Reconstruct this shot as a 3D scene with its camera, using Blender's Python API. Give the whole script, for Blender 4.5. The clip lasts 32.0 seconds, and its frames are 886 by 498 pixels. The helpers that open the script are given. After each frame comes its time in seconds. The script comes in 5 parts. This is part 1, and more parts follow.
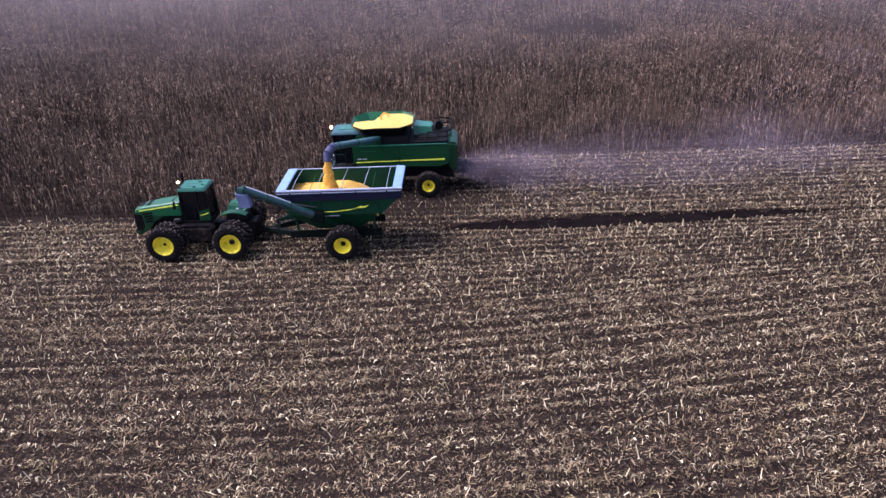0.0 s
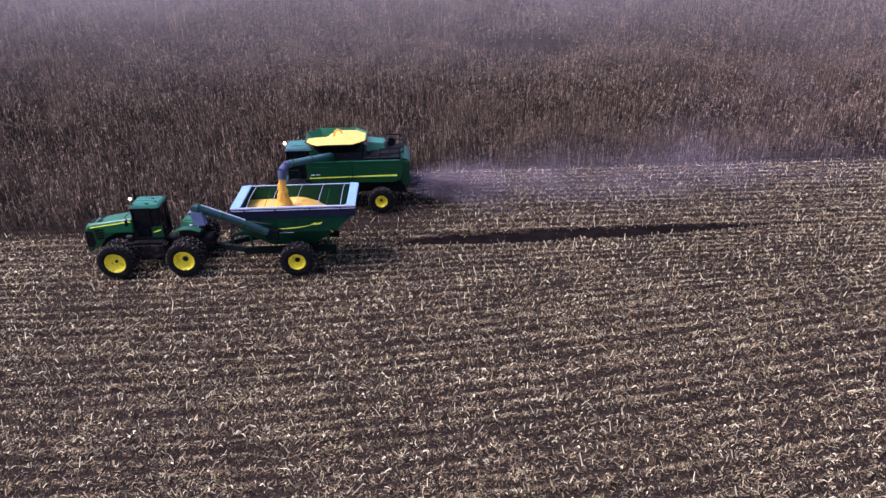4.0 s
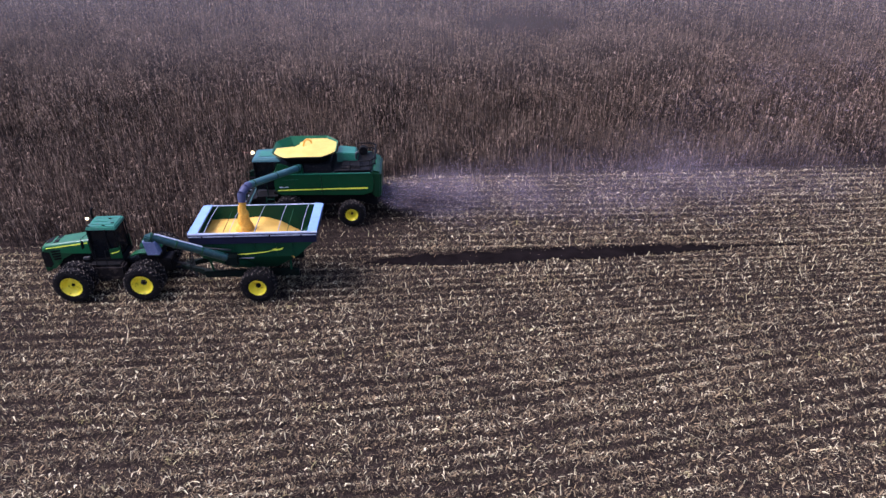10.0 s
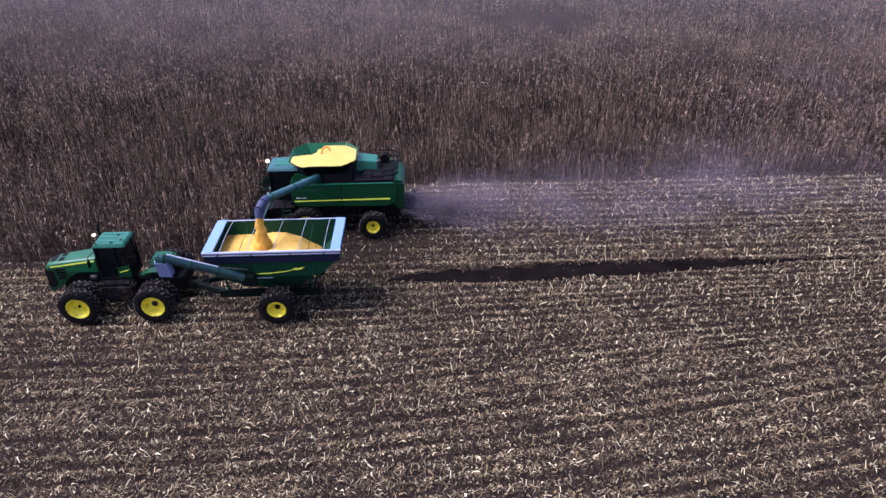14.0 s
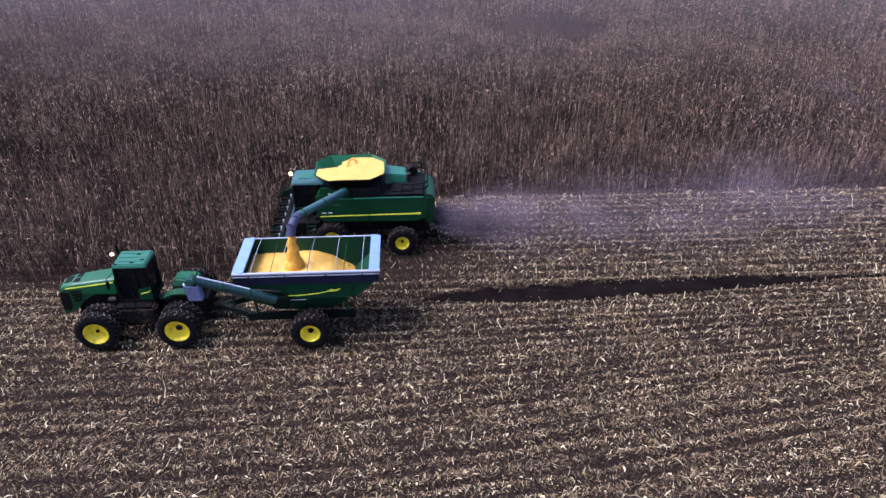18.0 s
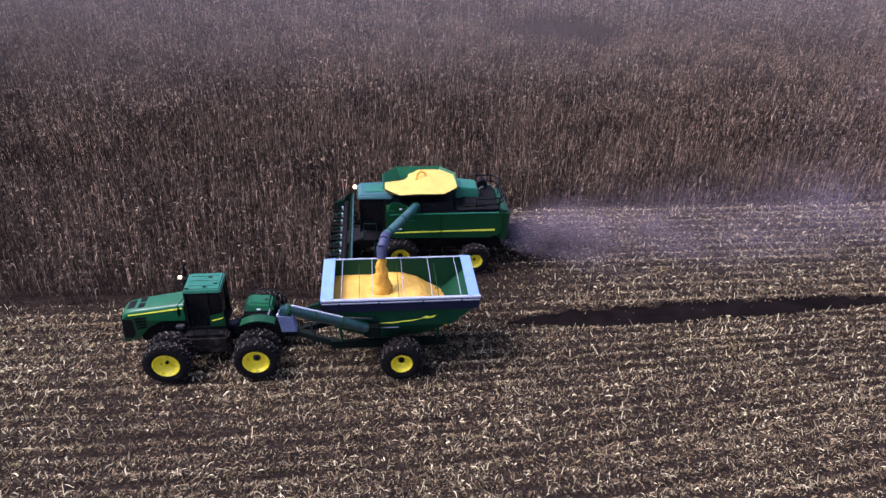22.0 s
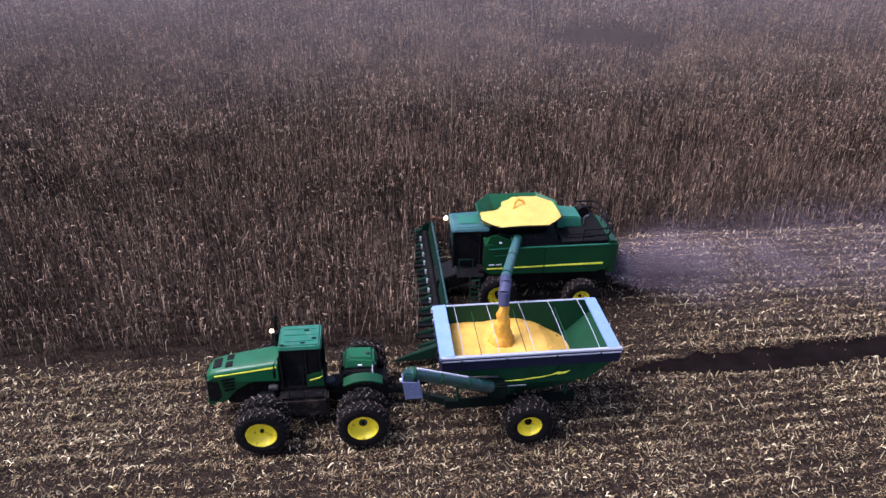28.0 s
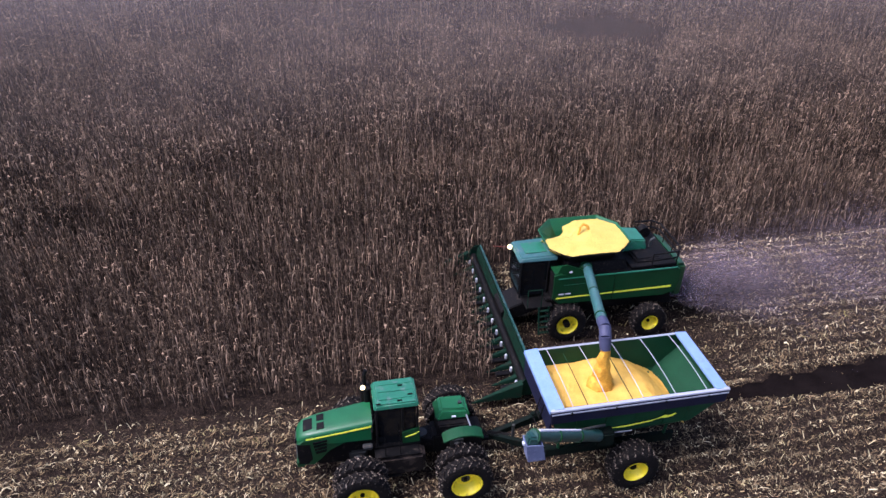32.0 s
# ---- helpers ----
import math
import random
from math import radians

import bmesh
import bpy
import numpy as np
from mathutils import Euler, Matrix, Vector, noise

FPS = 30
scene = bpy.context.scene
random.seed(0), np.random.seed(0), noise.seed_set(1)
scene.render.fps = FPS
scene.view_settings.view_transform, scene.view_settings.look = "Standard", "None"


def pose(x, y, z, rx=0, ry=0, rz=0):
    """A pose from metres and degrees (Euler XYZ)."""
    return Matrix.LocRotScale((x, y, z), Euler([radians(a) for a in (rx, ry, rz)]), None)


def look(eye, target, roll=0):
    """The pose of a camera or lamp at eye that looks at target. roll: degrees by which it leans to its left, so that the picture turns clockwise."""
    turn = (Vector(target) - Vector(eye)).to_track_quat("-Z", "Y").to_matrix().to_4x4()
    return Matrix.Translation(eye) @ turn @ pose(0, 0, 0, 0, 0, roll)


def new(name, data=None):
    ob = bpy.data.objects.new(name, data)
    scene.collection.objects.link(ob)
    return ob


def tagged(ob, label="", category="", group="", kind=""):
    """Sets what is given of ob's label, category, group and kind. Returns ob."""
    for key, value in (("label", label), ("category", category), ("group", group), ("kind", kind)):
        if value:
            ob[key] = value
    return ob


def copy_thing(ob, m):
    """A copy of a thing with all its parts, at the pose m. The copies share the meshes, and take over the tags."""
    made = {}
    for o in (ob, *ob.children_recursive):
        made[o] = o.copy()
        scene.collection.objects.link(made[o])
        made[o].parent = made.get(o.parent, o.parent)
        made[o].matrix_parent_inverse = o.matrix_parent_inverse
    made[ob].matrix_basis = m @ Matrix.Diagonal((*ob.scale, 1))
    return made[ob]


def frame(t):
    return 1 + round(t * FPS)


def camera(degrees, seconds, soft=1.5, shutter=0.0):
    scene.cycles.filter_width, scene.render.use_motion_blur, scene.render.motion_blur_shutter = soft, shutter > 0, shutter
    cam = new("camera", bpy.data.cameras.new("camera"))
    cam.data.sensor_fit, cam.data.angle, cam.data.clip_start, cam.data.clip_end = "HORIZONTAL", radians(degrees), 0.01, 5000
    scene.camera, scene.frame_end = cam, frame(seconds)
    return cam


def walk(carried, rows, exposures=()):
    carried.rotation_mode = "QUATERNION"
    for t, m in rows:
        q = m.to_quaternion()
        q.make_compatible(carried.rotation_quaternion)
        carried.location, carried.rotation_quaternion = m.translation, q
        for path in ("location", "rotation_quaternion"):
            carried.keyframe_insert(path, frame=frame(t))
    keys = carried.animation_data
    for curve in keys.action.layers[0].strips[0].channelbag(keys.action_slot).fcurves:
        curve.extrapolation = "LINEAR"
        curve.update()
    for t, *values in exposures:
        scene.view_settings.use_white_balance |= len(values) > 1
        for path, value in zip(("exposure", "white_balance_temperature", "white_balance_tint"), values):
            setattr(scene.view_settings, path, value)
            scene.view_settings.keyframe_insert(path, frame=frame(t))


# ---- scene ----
cam = camera(66.0, 32.0, soft=1.45)
PATH = [
    (0, (6.444, -31.734, 17.172), (6.379, -29.963, 16.246), -2.6),
    (1, (6.439, -32.082, 17.288), (6.416, -30.307, 16.367), -1.9),
    (2, (6.402, -32.452, 17.640), (6.421, -30.676, 16.722), -1.6),
    (2.5, (6.341, -32.479, 17.734), (6.380, -30.701, 16.818), -1.3),
    (4.5, (6.487, -32.449, 18.208), (6.568, -30.672, 17.294), -0.8),
    (5, (6.535, -32.255, 18.255), (6.619, -30.479, 17.338), -0.8),
    (6, (6.971, -31.892, 18.542), (7.054, -30.121, 17.616), -0.5),
    (7, (7.394, -31.656, 19.030), (7.483, -29.894, 18.087), -0.5),
    (8, (7.911, -31.201, 19.504), (7.993, -29.450, 18.539), -0.5),
    (9, (8.632, -30.535, 20.140), (8.692, -28.799, 19.147), -0.4),
    (10, (8.702, -29.767, 20.791), (8.758, -28.050, 19.767), -0.4),
    (11, (8.355, -29.220, 20.975), (8.422, -27.508, 19.943), -0.2),
    (12, (8.475, -28.666, 21.215), (8.542, -26.963, 20.168), -0.5),
    (13, (8.301, -27.911, 21.161), (8.366, -26.210, 20.110), -0.5),
    (14, (7.335, -27.010, 20.670), (7.385, -25.304, 19.627), -0.6),
    (14.5, (6.922, -26.728, 20.535), (6.976, -25.022, 19.494), -0.6),
    (16.5, (5.625, -25.671, 20.473), (5.714, -23.962, 19.437), -0.0),
    (17, (5.304, -25.448, 20.412), (5.393, -23.738, 19.378), 0.0),
    (18, (4.621, -25.011, 20.291), (4.720, -23.299, 19.262), 0.1),
    (19, (3.611, -24.363, 20.446), (3.734, -22.659, 19.407), 0.7),
    (20, (2.025, -23.542, 20.286), (2.157, -21.836, 19.250), 1.0),
    (21, (0.353, -22.889, 20.024), (0.515, -21.180, 18.997), 1.4),
    (22, (-0.996, -22.176, 19.947), (-0.798, -20.473, 18.918), 1.9),
    (23, (-2.315, -21.517, 19.645), (-2.092, -19.809, 18.630), 2.1),
    (24, (-3.306, -20.791, 19.494), (-3.065, -19.083, 18.480), 2.1),
    (25, (-3.808, -20.116, 19.359), (-3.582, -18.405, 18.348), 1.8),
    (25.5, (-4.022, -19.753, 19.227), (-3.805, -18.037, 18.222), 1.5),
    (27.5, (-4.979, -18.225, 19.161), (-4.783, -16.509, 18.153), 0.8),
    (28, (-5.245, -17.853, 19.175), (-5.056, -16.137, 18.165), 0.6),
    (29, (-5.912, -17.144, 19.339), (-5.734, -15.432, 18.321), 0.2),
    (30, (-6.793, -16.359, 19.523), (-6.561, -14.658, 18.496), 0.2),
    (31, (-8.028, -15.602, 20.003), (-7.787, -13.911, 18.963), -0.1),
    (32, (-9.764, -14.947, 20.662), (-9.462, -13.280, 19.599), 0.2),
]
walk(cam, [(t, look(eye, target, roll)) for t, eye, target, roll in PATH], exposures=((0, 1.17, 5560, 34), (6, 1.13, 5400, 32), (13, 1.08, 5380, 31), (20, 1.07, 5480, 30), (28, 1.08, 5640, 29), (32, 1.07, 5690, 28)))

# ---- light ----
world = bpy.data.worlds.new("overcast_sky")
scene.world = world
world.use_nodes = True
wn = world.node_tree
sky = wn.nodes.new("ShaderNodeTexSky")
sky.sky_type = "NISHITA"
sky.sun_disc = False
sky.sun_elevation, sky.sun_rotation = radians(57), radians(-90)
sky.air_density, sky.dust_density, sky.ozone_density = 1.0, 4.0, 1.0
wn.nodes["Background"].inputs["Strength"].default_value = 0.112
wn.links.new(sky.outputs["Color"], wn.nodes["Background"].inputs["Color"])

sun = new("sun", bpy.data.lights.new("sun", "SUN"))
sun.data.energy, sun.data.angle, sun.data.color = 2.1, radians(30), (1.0, 0.95, 0.90)
sun.matrix_world = look((-9, 0.0, 14), (0, 0, 0))

# ---- materials ----
def material(name, low, high, rough=0.8, metal=0.0, grain=20.0, blotch=1.5, bump=0.0, per="object", spread=0.35, coat=0.0, dirt=None, dirt_amount=0.0, dirt_scale=5, skew=1.0, gloss=0.5):
    """A surface whose colour wanders between low and high at two sizes, with roughness and fine relief; dirt lies over it in patches."""
    m = bpy.data.materials.new(name)
    m.use_nodes = True
    n, l = m.node_tree.nodes, m.node_tree.links
    bsdf = n["Principled BSDF"]
    geo = n.new("ShaderNodeNewGeometry")
    fine, wide = n.new("ShaderNodeTexNoise"), n.new("ShaderNodeTexNoise")
    for tex, scale in ((fine, grain), (wide, blotch)):
        tex.inputs["Scale"].default_value, tex.inputs["Detail"].default_value = scale, 4
        l.new(geo.outputs["Position"], tex.inputs["Vector"])
    add = n.new("ShaderNodeMath")
    add.operation = "MULTIPLY_ADD"
    l.new(fine.outputs["Fac"], add.inputs[0])
    add.inputs[1].default_value = 0.6
    l.new(wide.outputs["Fac"], add.inputs[2])
    fac = add.outputs[0]
    if per == "island":
        rnd = geo.outputs["Random Per Island"]
    else:
        rnd = n.new("ShaderNodeObjectInfo").outputs["Random"]
    if skew != 1.0:
        lean = n.new("ShaderNodeMath")
        lean.operation = "POWER"
        l.new(rnd, lean.inputs[0])
        lean.inputs[1].default_value = skew
        rnd = lean.outputs[0]
    mix_r = n.new("ShaderNodeMath")
    mix_r.operation = "MULTIPLY_ADD"
    l.new(rnd, mix_r.inputs[0])
    mix_r.inputs[1].default_value = spread * 2
    l.new(fac, mix_r.inputs[2])
    ramp = n.new("ShaderNodeMapRange")
    ramp.inputs["From Min"].default_value, ramp.inputs["From Max"].default_value = 0.45 + spread * 0.2, 1.1 + spread * 1.8
    l.new(mix_r.outputs[0], ramp.inputs["Value"])
    mix = n.new("ShaderNodeMix")
    mix.data_type = "RGBA"
    mix.inputs["A"].default_value, mix.inputs["B"].default_value = (*low, 1), (*high, 1)
    l.new(ramp.outputs[0], mix.inputs["Factor"])
    colour = mix.outputs["Result"]
    bsdf.inputs["Roughness"].default_value = rough
    if dirt:
        spots = n.new("ShaderNodeTexNoise")
        spots.inputs["Scale"].default_value, spots.inputs["Detail"].default_value = dirt_scale, 8
        l.new(geo.outputs["Position"], spots.inputs["Vector"])
        cut = n.new("ShaderNodeMapRange")
        cut.inputs["From Min"].default_value, cut.inputs["From Max"].default_value = 0.75 - dirt_amount * 0.5, 0.95 - dirt_amount * 0.4
        l.new(spots.outputs["Fac"], cut.inputs["Value"])
        over = n.new("ShaderNodeMix")
        over.data_type = "RGBA"
        over.inputs["B"].default_value = (*dirt, 1)
        l.new(cut.outputs[0], over.inputs["Factor"])
        l.new(colour, over.inputs["A"])
        colour = over.outputs["Result"]
        rr = n.new("ShaderNodeMapRange")
        rr.inputs["To Min"].default_value, rr.inputs["To Max"].default_value = rough, 0.9
        l.new(cut.outputs[0], rr.inputs["Value"])
        l.new(rr.outputs[0], bsdf.inputs["Roughness"])
    l.new(colour, bsdf.inputs["Base Color"])
    bsdf.inputs["Specular IOR Level"].default_value = gloss
    bsdf.inputs["Metallic"].default_value = metal
    bsdf.inputs["Coat Weight"].default_value = coat
    if bump:
        b = n.new("ShaderNodeBump")
        b.inputs["Strength"].default_value, b.inputs["Distance"].default_value = bump, 0.03
        l.new(fine.outputs["Fac"], b.inputs["Height"])
        l.new(b.outputs["Normal"], bsdf.inputs["Normal"])
    return m


MUD = (0.10, 0.075, 0.055)
# the machine green, brightened as a lit copy for surfaces that catch the light
LIT_GREEN = material("green_paint_lit", (0.004, 0.078, 0.025), (0.007, 0.108, 0.036), 0.38, coat=0.08, spread=0.03, dirt=(0.02, 0.085, 0.045), dirt_amount=0.25, gloss=0.4)
# the machine green, darkened for the less lit upright sides
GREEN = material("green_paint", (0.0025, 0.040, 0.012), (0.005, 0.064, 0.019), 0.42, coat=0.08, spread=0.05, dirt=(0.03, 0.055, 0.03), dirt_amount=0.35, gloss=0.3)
# the sky's teal tint on the green tops is put into the colour
GREEN_TOP = material("green_top_sky_tinted", (0.010, 0.11, 0.058), (0.018, 0.16, 0.09), 0.35, coat=0.2, spread=0.05, dirt=(0.09, 0.16, 0.14), dirt_amount=0.4)
CART_GREEN = material("cart_green_paint", (0.003, 0.035, 0.014), (0.005, 0.055, 0.022), 0.65, gloss=0.2, spread=0.05, dirt=(0.018, 0.05, 0.030), dirt_amount=0.3)
DIRTY_GREEN = material("dusty_dark_green_paint", (0.002, 0.016, 0.009), (0.004, 0.028, 0.015), 0.7, spread=0.2, dirt=(0.018, 0.016, 0.013), dirt_amount=0.5, gloss=0.12)
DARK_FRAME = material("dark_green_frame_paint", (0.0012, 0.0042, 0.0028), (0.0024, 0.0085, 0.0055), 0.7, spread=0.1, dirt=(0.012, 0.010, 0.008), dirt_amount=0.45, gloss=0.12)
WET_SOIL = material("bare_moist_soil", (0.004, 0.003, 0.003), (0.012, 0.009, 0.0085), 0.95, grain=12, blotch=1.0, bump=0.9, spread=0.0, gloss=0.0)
YELLOW = material("yellow_rim_paint", (0.82, 0.65, 0.010), (0.93, 0.78, 0.016), 0.45, spread=0.05, dirt=(0.07, 0.05, 0.02), dirt_amount=0.35, dirt_scale=5)
STRIPE = material("yellow_decal", (0.80, 0.92, 0.05), (0.88, 0.97, 0.08), 0.5, spread=0.02)
BLACK = material("black_plastic", (0.0035, 0.0035, 0.0040), (0.008, 0.0077, 0.0077), 0.6, spread=0.05, dirt=(0.045, 0.036, 0.028), dirt_amount=0.36, dirt_scale=7, gloss=0.10)
RUBBER = material("muddy_tyre_rubber", (0.0035, 0.0032, 0.0032), (0.008, 0.007, 0.0065), 0.9, bump=0.4, spread=0.05, dirt=(0.10, 0.075, 0.055), dirt_amount=0.30, dirt_scale=7, gloss=0.15)
LUG_MUD = material("tyre_lug_with_residue", (0.0035, 0.0032, 0.0032), (0.022, 0.017, 0.014), 0.95, bump=0.4, per="island", spread=0.4, skew=2.5, dirt=(0.44, 0.36, 0.28), dirt_amount=0.45, dirt_scale=15, gloss=0.12)
STEEL = material("galvanised_rail", (0.32, 0.35, 0.41), (0.42, 0.45, 0.51), 0.5, metal=0.1, spread=0.05, dirt=(0.34, 0.36, 0.42), dirt_amount=0.3)
# pale metal; its blue is the sky's reflection, put into the colour
CAP = material("end_cap_sky_tinted", (0.15, 0.265, 0.48), (0.23, 0.35, 0.58), 0.5, spread=0.02, dirt=(0.20, 0.26, 0.36), dirt_amount=0.3)
SPOUT = material("pale_blue_spout", (0.10, 0.125, 0.22), (0.17, 0.20, 0.32), 0.5, spread=0.02, dirt=(0.32, 0.34, 0.48), dirt_amount=0.35)
AUGER = material("worn_teal_auger_paint", (0.020, 0.085, 0.080), (0.035, 0.13, 0.125), 0.45, spread=0.03, coat=0.2, dirt=(0.10, 0.15, 0.17), dirt_amount=0.45)
AUGER_DARK = material("dusty_dark_teal_paint", (0.008, 0.042, 0.036), (0.014, 0.066, 0.058), 0.42, spread=0.03, coat=0.2, dirt=(0.08, 0.12, 0.125), dirt_amount=0.42)
ORANGE = material("orange_red_plastic", (0.22, 0.035, 0.02), (0.28, 0.05, 0.025), 0.5, spread=0.02)
NAVY = material("navy_tarp_vinyl", (0.007, 0.008, 0.022), (0.013, 0.015, 0.036), 0.55, spread=0.05, bump=0.2, gloss=0.15)
GLASS_DARK = material("smoked_cab_glass", (0.004, 0.005, 0.006), (0.007, 0.008, 0.009), 0.10, spread=0.02, coat=0.0, gloss=0.25)
GREY = material("grey_frame_metal", (0.014, 0.018, 0.018), (0.035, 0.04, 0.04), 0.6, metal=0.2, spread=0.1, dirt=MUD, dirt_amount=0.4)
MUDDY_STEEL = material("mud_caked_steel", (0.007, 0.006, 0.0055), (0.018, 0.014, 0.012), 0.85, spread=0.05, dirt=(0.07, 0.052, 0.038), dirt_amount=0.5, dirt_scale=4, gloss=0.12)
BLUE_RUBBER = material("bluish_rubber_boot", (0.03, 0.035, 0.075), (0.05, 0.055, 0.11), 0.6, spread=0.03, bump=0.2)
KERNEL = material("shelled_corn", (0.62, 0.325, 0.036), (0.86, 0.545, 0.10), 0.65, grain=45, blotch=2.0, bump=0.5, spread=0.0)
KERNEL_BRIGHT = material("fresh_shelled_corn", (0.50, 0.355, 0.058), (0.66, 0.50, 0.105), 0.65, grain=40, blotch=1.5, bump=0.5, spread=0.0)
KERNEL_FALL = material("falling_shelled_corn", (0.50, 0.22, 0.012), (0.84, 0.46, 0.045), 0.65, grain=14, blotch=5.0, bump=0.6, spread=0.0)
WORN_GREY = material("worn_grey_metal", (0.20, 0.22, 0.24), (0.34, 0.36, 0.40), 0.5, metal=0.2, spread=0.2)
SKIN_WHITE = material("pale_plastic", (0.55, 0.56, 0.6), (0.7, 0.7, 0.74), 0.5, spread=0.05)
LEAF = material("dry_corn_leaf", (0.0125, 0.0086, 0.0066), (0.49, 0.348, 0.231), 0.9, grain=5, blotch=0.25, per="island", spread=0.8, skew=5.6, gloss=0.08)
STRAW = material("straw_mat", (0.028, 0.0196, 0.0126), (0.40, 0.292, 0.152), 0.9, grain=5, blotch=0.35, per="island", spread=0.7, skew=2.2, gloss=0.08)
RESIDUE = material("corn_residue", (0.050, 0.036, 0.021), (1.0, 0.87, 0.52), 0.85, grain=8, blotch=0.3, per="island", spread=1.0, skew=1.8, gloss=0.1, dirt=(0.38, 0.33, 0.10), dirt_amount=0.38, dirt_scale=0.8)


def dusty(name, low, high, thin, thick, scale):
    """Airborne dust, as matt specks, and the painted haze: a cover that swells and thins in billows."""
    m = material(name, low, high, 1.0, gloss=0.0, grain=3, blotch=0.3, per="island", spread=0.3)
    n, l = m.node_tree.nodes, m.node_tree.links
    billow = n.new("ShaderNodeTexNoise")
    billow.inputs["Scale"].default_value, billow.inputs["Detail"].default_value = scale, 4
    l.new(n["Geometry"].outputs["Position"], billow.inputs["Vector"])
    cover = n.new("ShaderNodeMapRange")
    for key, value in (("From Min", 0.32), ("From Max", 0.70), ("To Min", thin), ("To Max", thick)):
        cover.inputs[key].default_value = value
    l.new(billow.outputs["Fac"], cover.inputs["Value"])
    l.new(cover.outputs[0], n["Principled BSDF"].inputs["Alpha"])
    return m


DUST = dusty("harvest_dust", (0.205, 0.160, 0.174), (0.275, 0.222, 0.243), 0.03, 0.165, 0.30)
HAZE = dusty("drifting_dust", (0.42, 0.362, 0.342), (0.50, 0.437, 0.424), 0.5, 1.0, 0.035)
# painted distance haze: cover grows with y, to lighten the far corn
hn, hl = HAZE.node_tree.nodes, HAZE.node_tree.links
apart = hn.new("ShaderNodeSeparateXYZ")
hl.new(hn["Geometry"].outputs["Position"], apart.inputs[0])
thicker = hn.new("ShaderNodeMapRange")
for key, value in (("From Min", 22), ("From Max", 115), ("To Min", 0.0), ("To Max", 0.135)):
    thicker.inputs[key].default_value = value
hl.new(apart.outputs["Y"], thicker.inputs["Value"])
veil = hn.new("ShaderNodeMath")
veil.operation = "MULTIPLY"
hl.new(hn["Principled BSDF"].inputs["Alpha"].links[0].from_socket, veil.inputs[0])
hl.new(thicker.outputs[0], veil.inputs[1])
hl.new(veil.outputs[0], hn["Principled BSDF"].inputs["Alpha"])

lamp_lit = bpy.data.materials.new("lit_beacon")
lamp_lit.use_nodes = True
lamp_lit.node_tree.nodes["Principled BSDF"].inputs["Emission Color"].default_value = (1.0, 0.84, 0.38, 1)
lamp_lit.node_tree.nodes["Principled BSDF"].inputs["Emission Strength"].default_value = 2.2
lamp_lit.node_tree.nodes["Principled BSDF"].inputs["Base Color"].default_value = (0.8, 0.6, 0.3, 1)


# ---- mesh tools ----
def part(name, bm, mat, parent=None, label="", smooth=False):
    """Link a bmesh as one mesh object, under a thing or a part."""
    bmesh.ops.recalc_face_normals(bm, faces=bm.faces)
    me = bpy.data.meshes.new(name)
    bm.to_mesh(me)
    bm.free()
    me.materials.append(mat)
    if smooth:
        me.shade_smooth()
        me.set_sharp_from_angle(angle=radians(40))
    ob = new(name, me)
    if parent is not None:
        ob.parent = parent
    return tagged(ob, label)


def empty(name, x, y, z, label, category, group=""):
    ob = new(name)
    ob.empty_display_size = 0.3
    ob.location = (x, y, z)
    return tagged(ob, label, category, group)


def prism(points, y0, y1, bevel=0.0, bm=None):
    """A side outline of (x, z) points, drawn out from y0 to y1."""
    out = bmesh.new()
    near = [out.verts.new((x, y0, z)) for x, z in points]
    far = [out.verts.new((x, y1, z)) for x, z in points]
    out.faces.new(near)
    out.faces.new(far[::-1])
    k = len(points)
    for i in range(k):
        out.faces.new((near[i], far[i], far[(i + 1) % k], near[(i + 1) % k]))
    if bevel:
        bmesh.ops.bevel(out, geom=out.edges[:], offset=bevel, segments=2, affect="EDGES", clamp_overlap=True)
    return join(bm, out)


def join(bm, more):
    if bm is None:
        return more
    me = bpy.data.meshes.new("joined")
    more.to_mesh(me)
    more.free()
    bm.from_mesh(me)
    bpy.data.meshes.remove(me)
    return bm


def box(x0, x1, y0, y1, z0, z1, bevel=0.0, bm=None):
    return prism([(x0, z0), (x1, z0), (x1, z1), (x0, z1)], y0, y1, bevel, bm)


def hull(corners, bevel=0.0, bm=None):
    """Eight corners: four below in a ring, four above in the same order."""
    out = bmesh.new()
    v = [out.verts.new(c) for c in corners]
    for f in ((3, 2, 1, 0), (4, 5, 6, 7), (0, 1, 5, 4), (1, 2, 6, 5), (2, 3, 7, 6), (3, 0, 4, 7)):
        out.faces.new([v[i] for i in f])
    if bevel:
        bmesh.ops.bevel(out, geom=out.edges[:], offset=bevel, segments=2, affect="EDGES", clamp_overlap=True)
    return join(bm, out)


def tube(a, b, r0, r1=None, seg=12, bm=None, caps=True):
    """A round bar from a to b."""
    a, b = Vector(a), Vector(b)
    out = bmesh.new()
    m = Matrix.Translation((a + b) / 2) @ (b - a).to_track_quat("Z", "Y").to_matrix().to_4x4()
    bmesh.ops.create_cone(out, cap_ends=caps, segments=seg, radius1=r0, radius2=r0 if r1 is None else r1, depth=(b - a).length, matrix=m)
    return join(bm, out)


def pipe(points, r, seg=8, bm=None):
    for a, b in zip(points, points[1:]):
        bm = tube(a, b, r, None, seg, bm)
    return bm


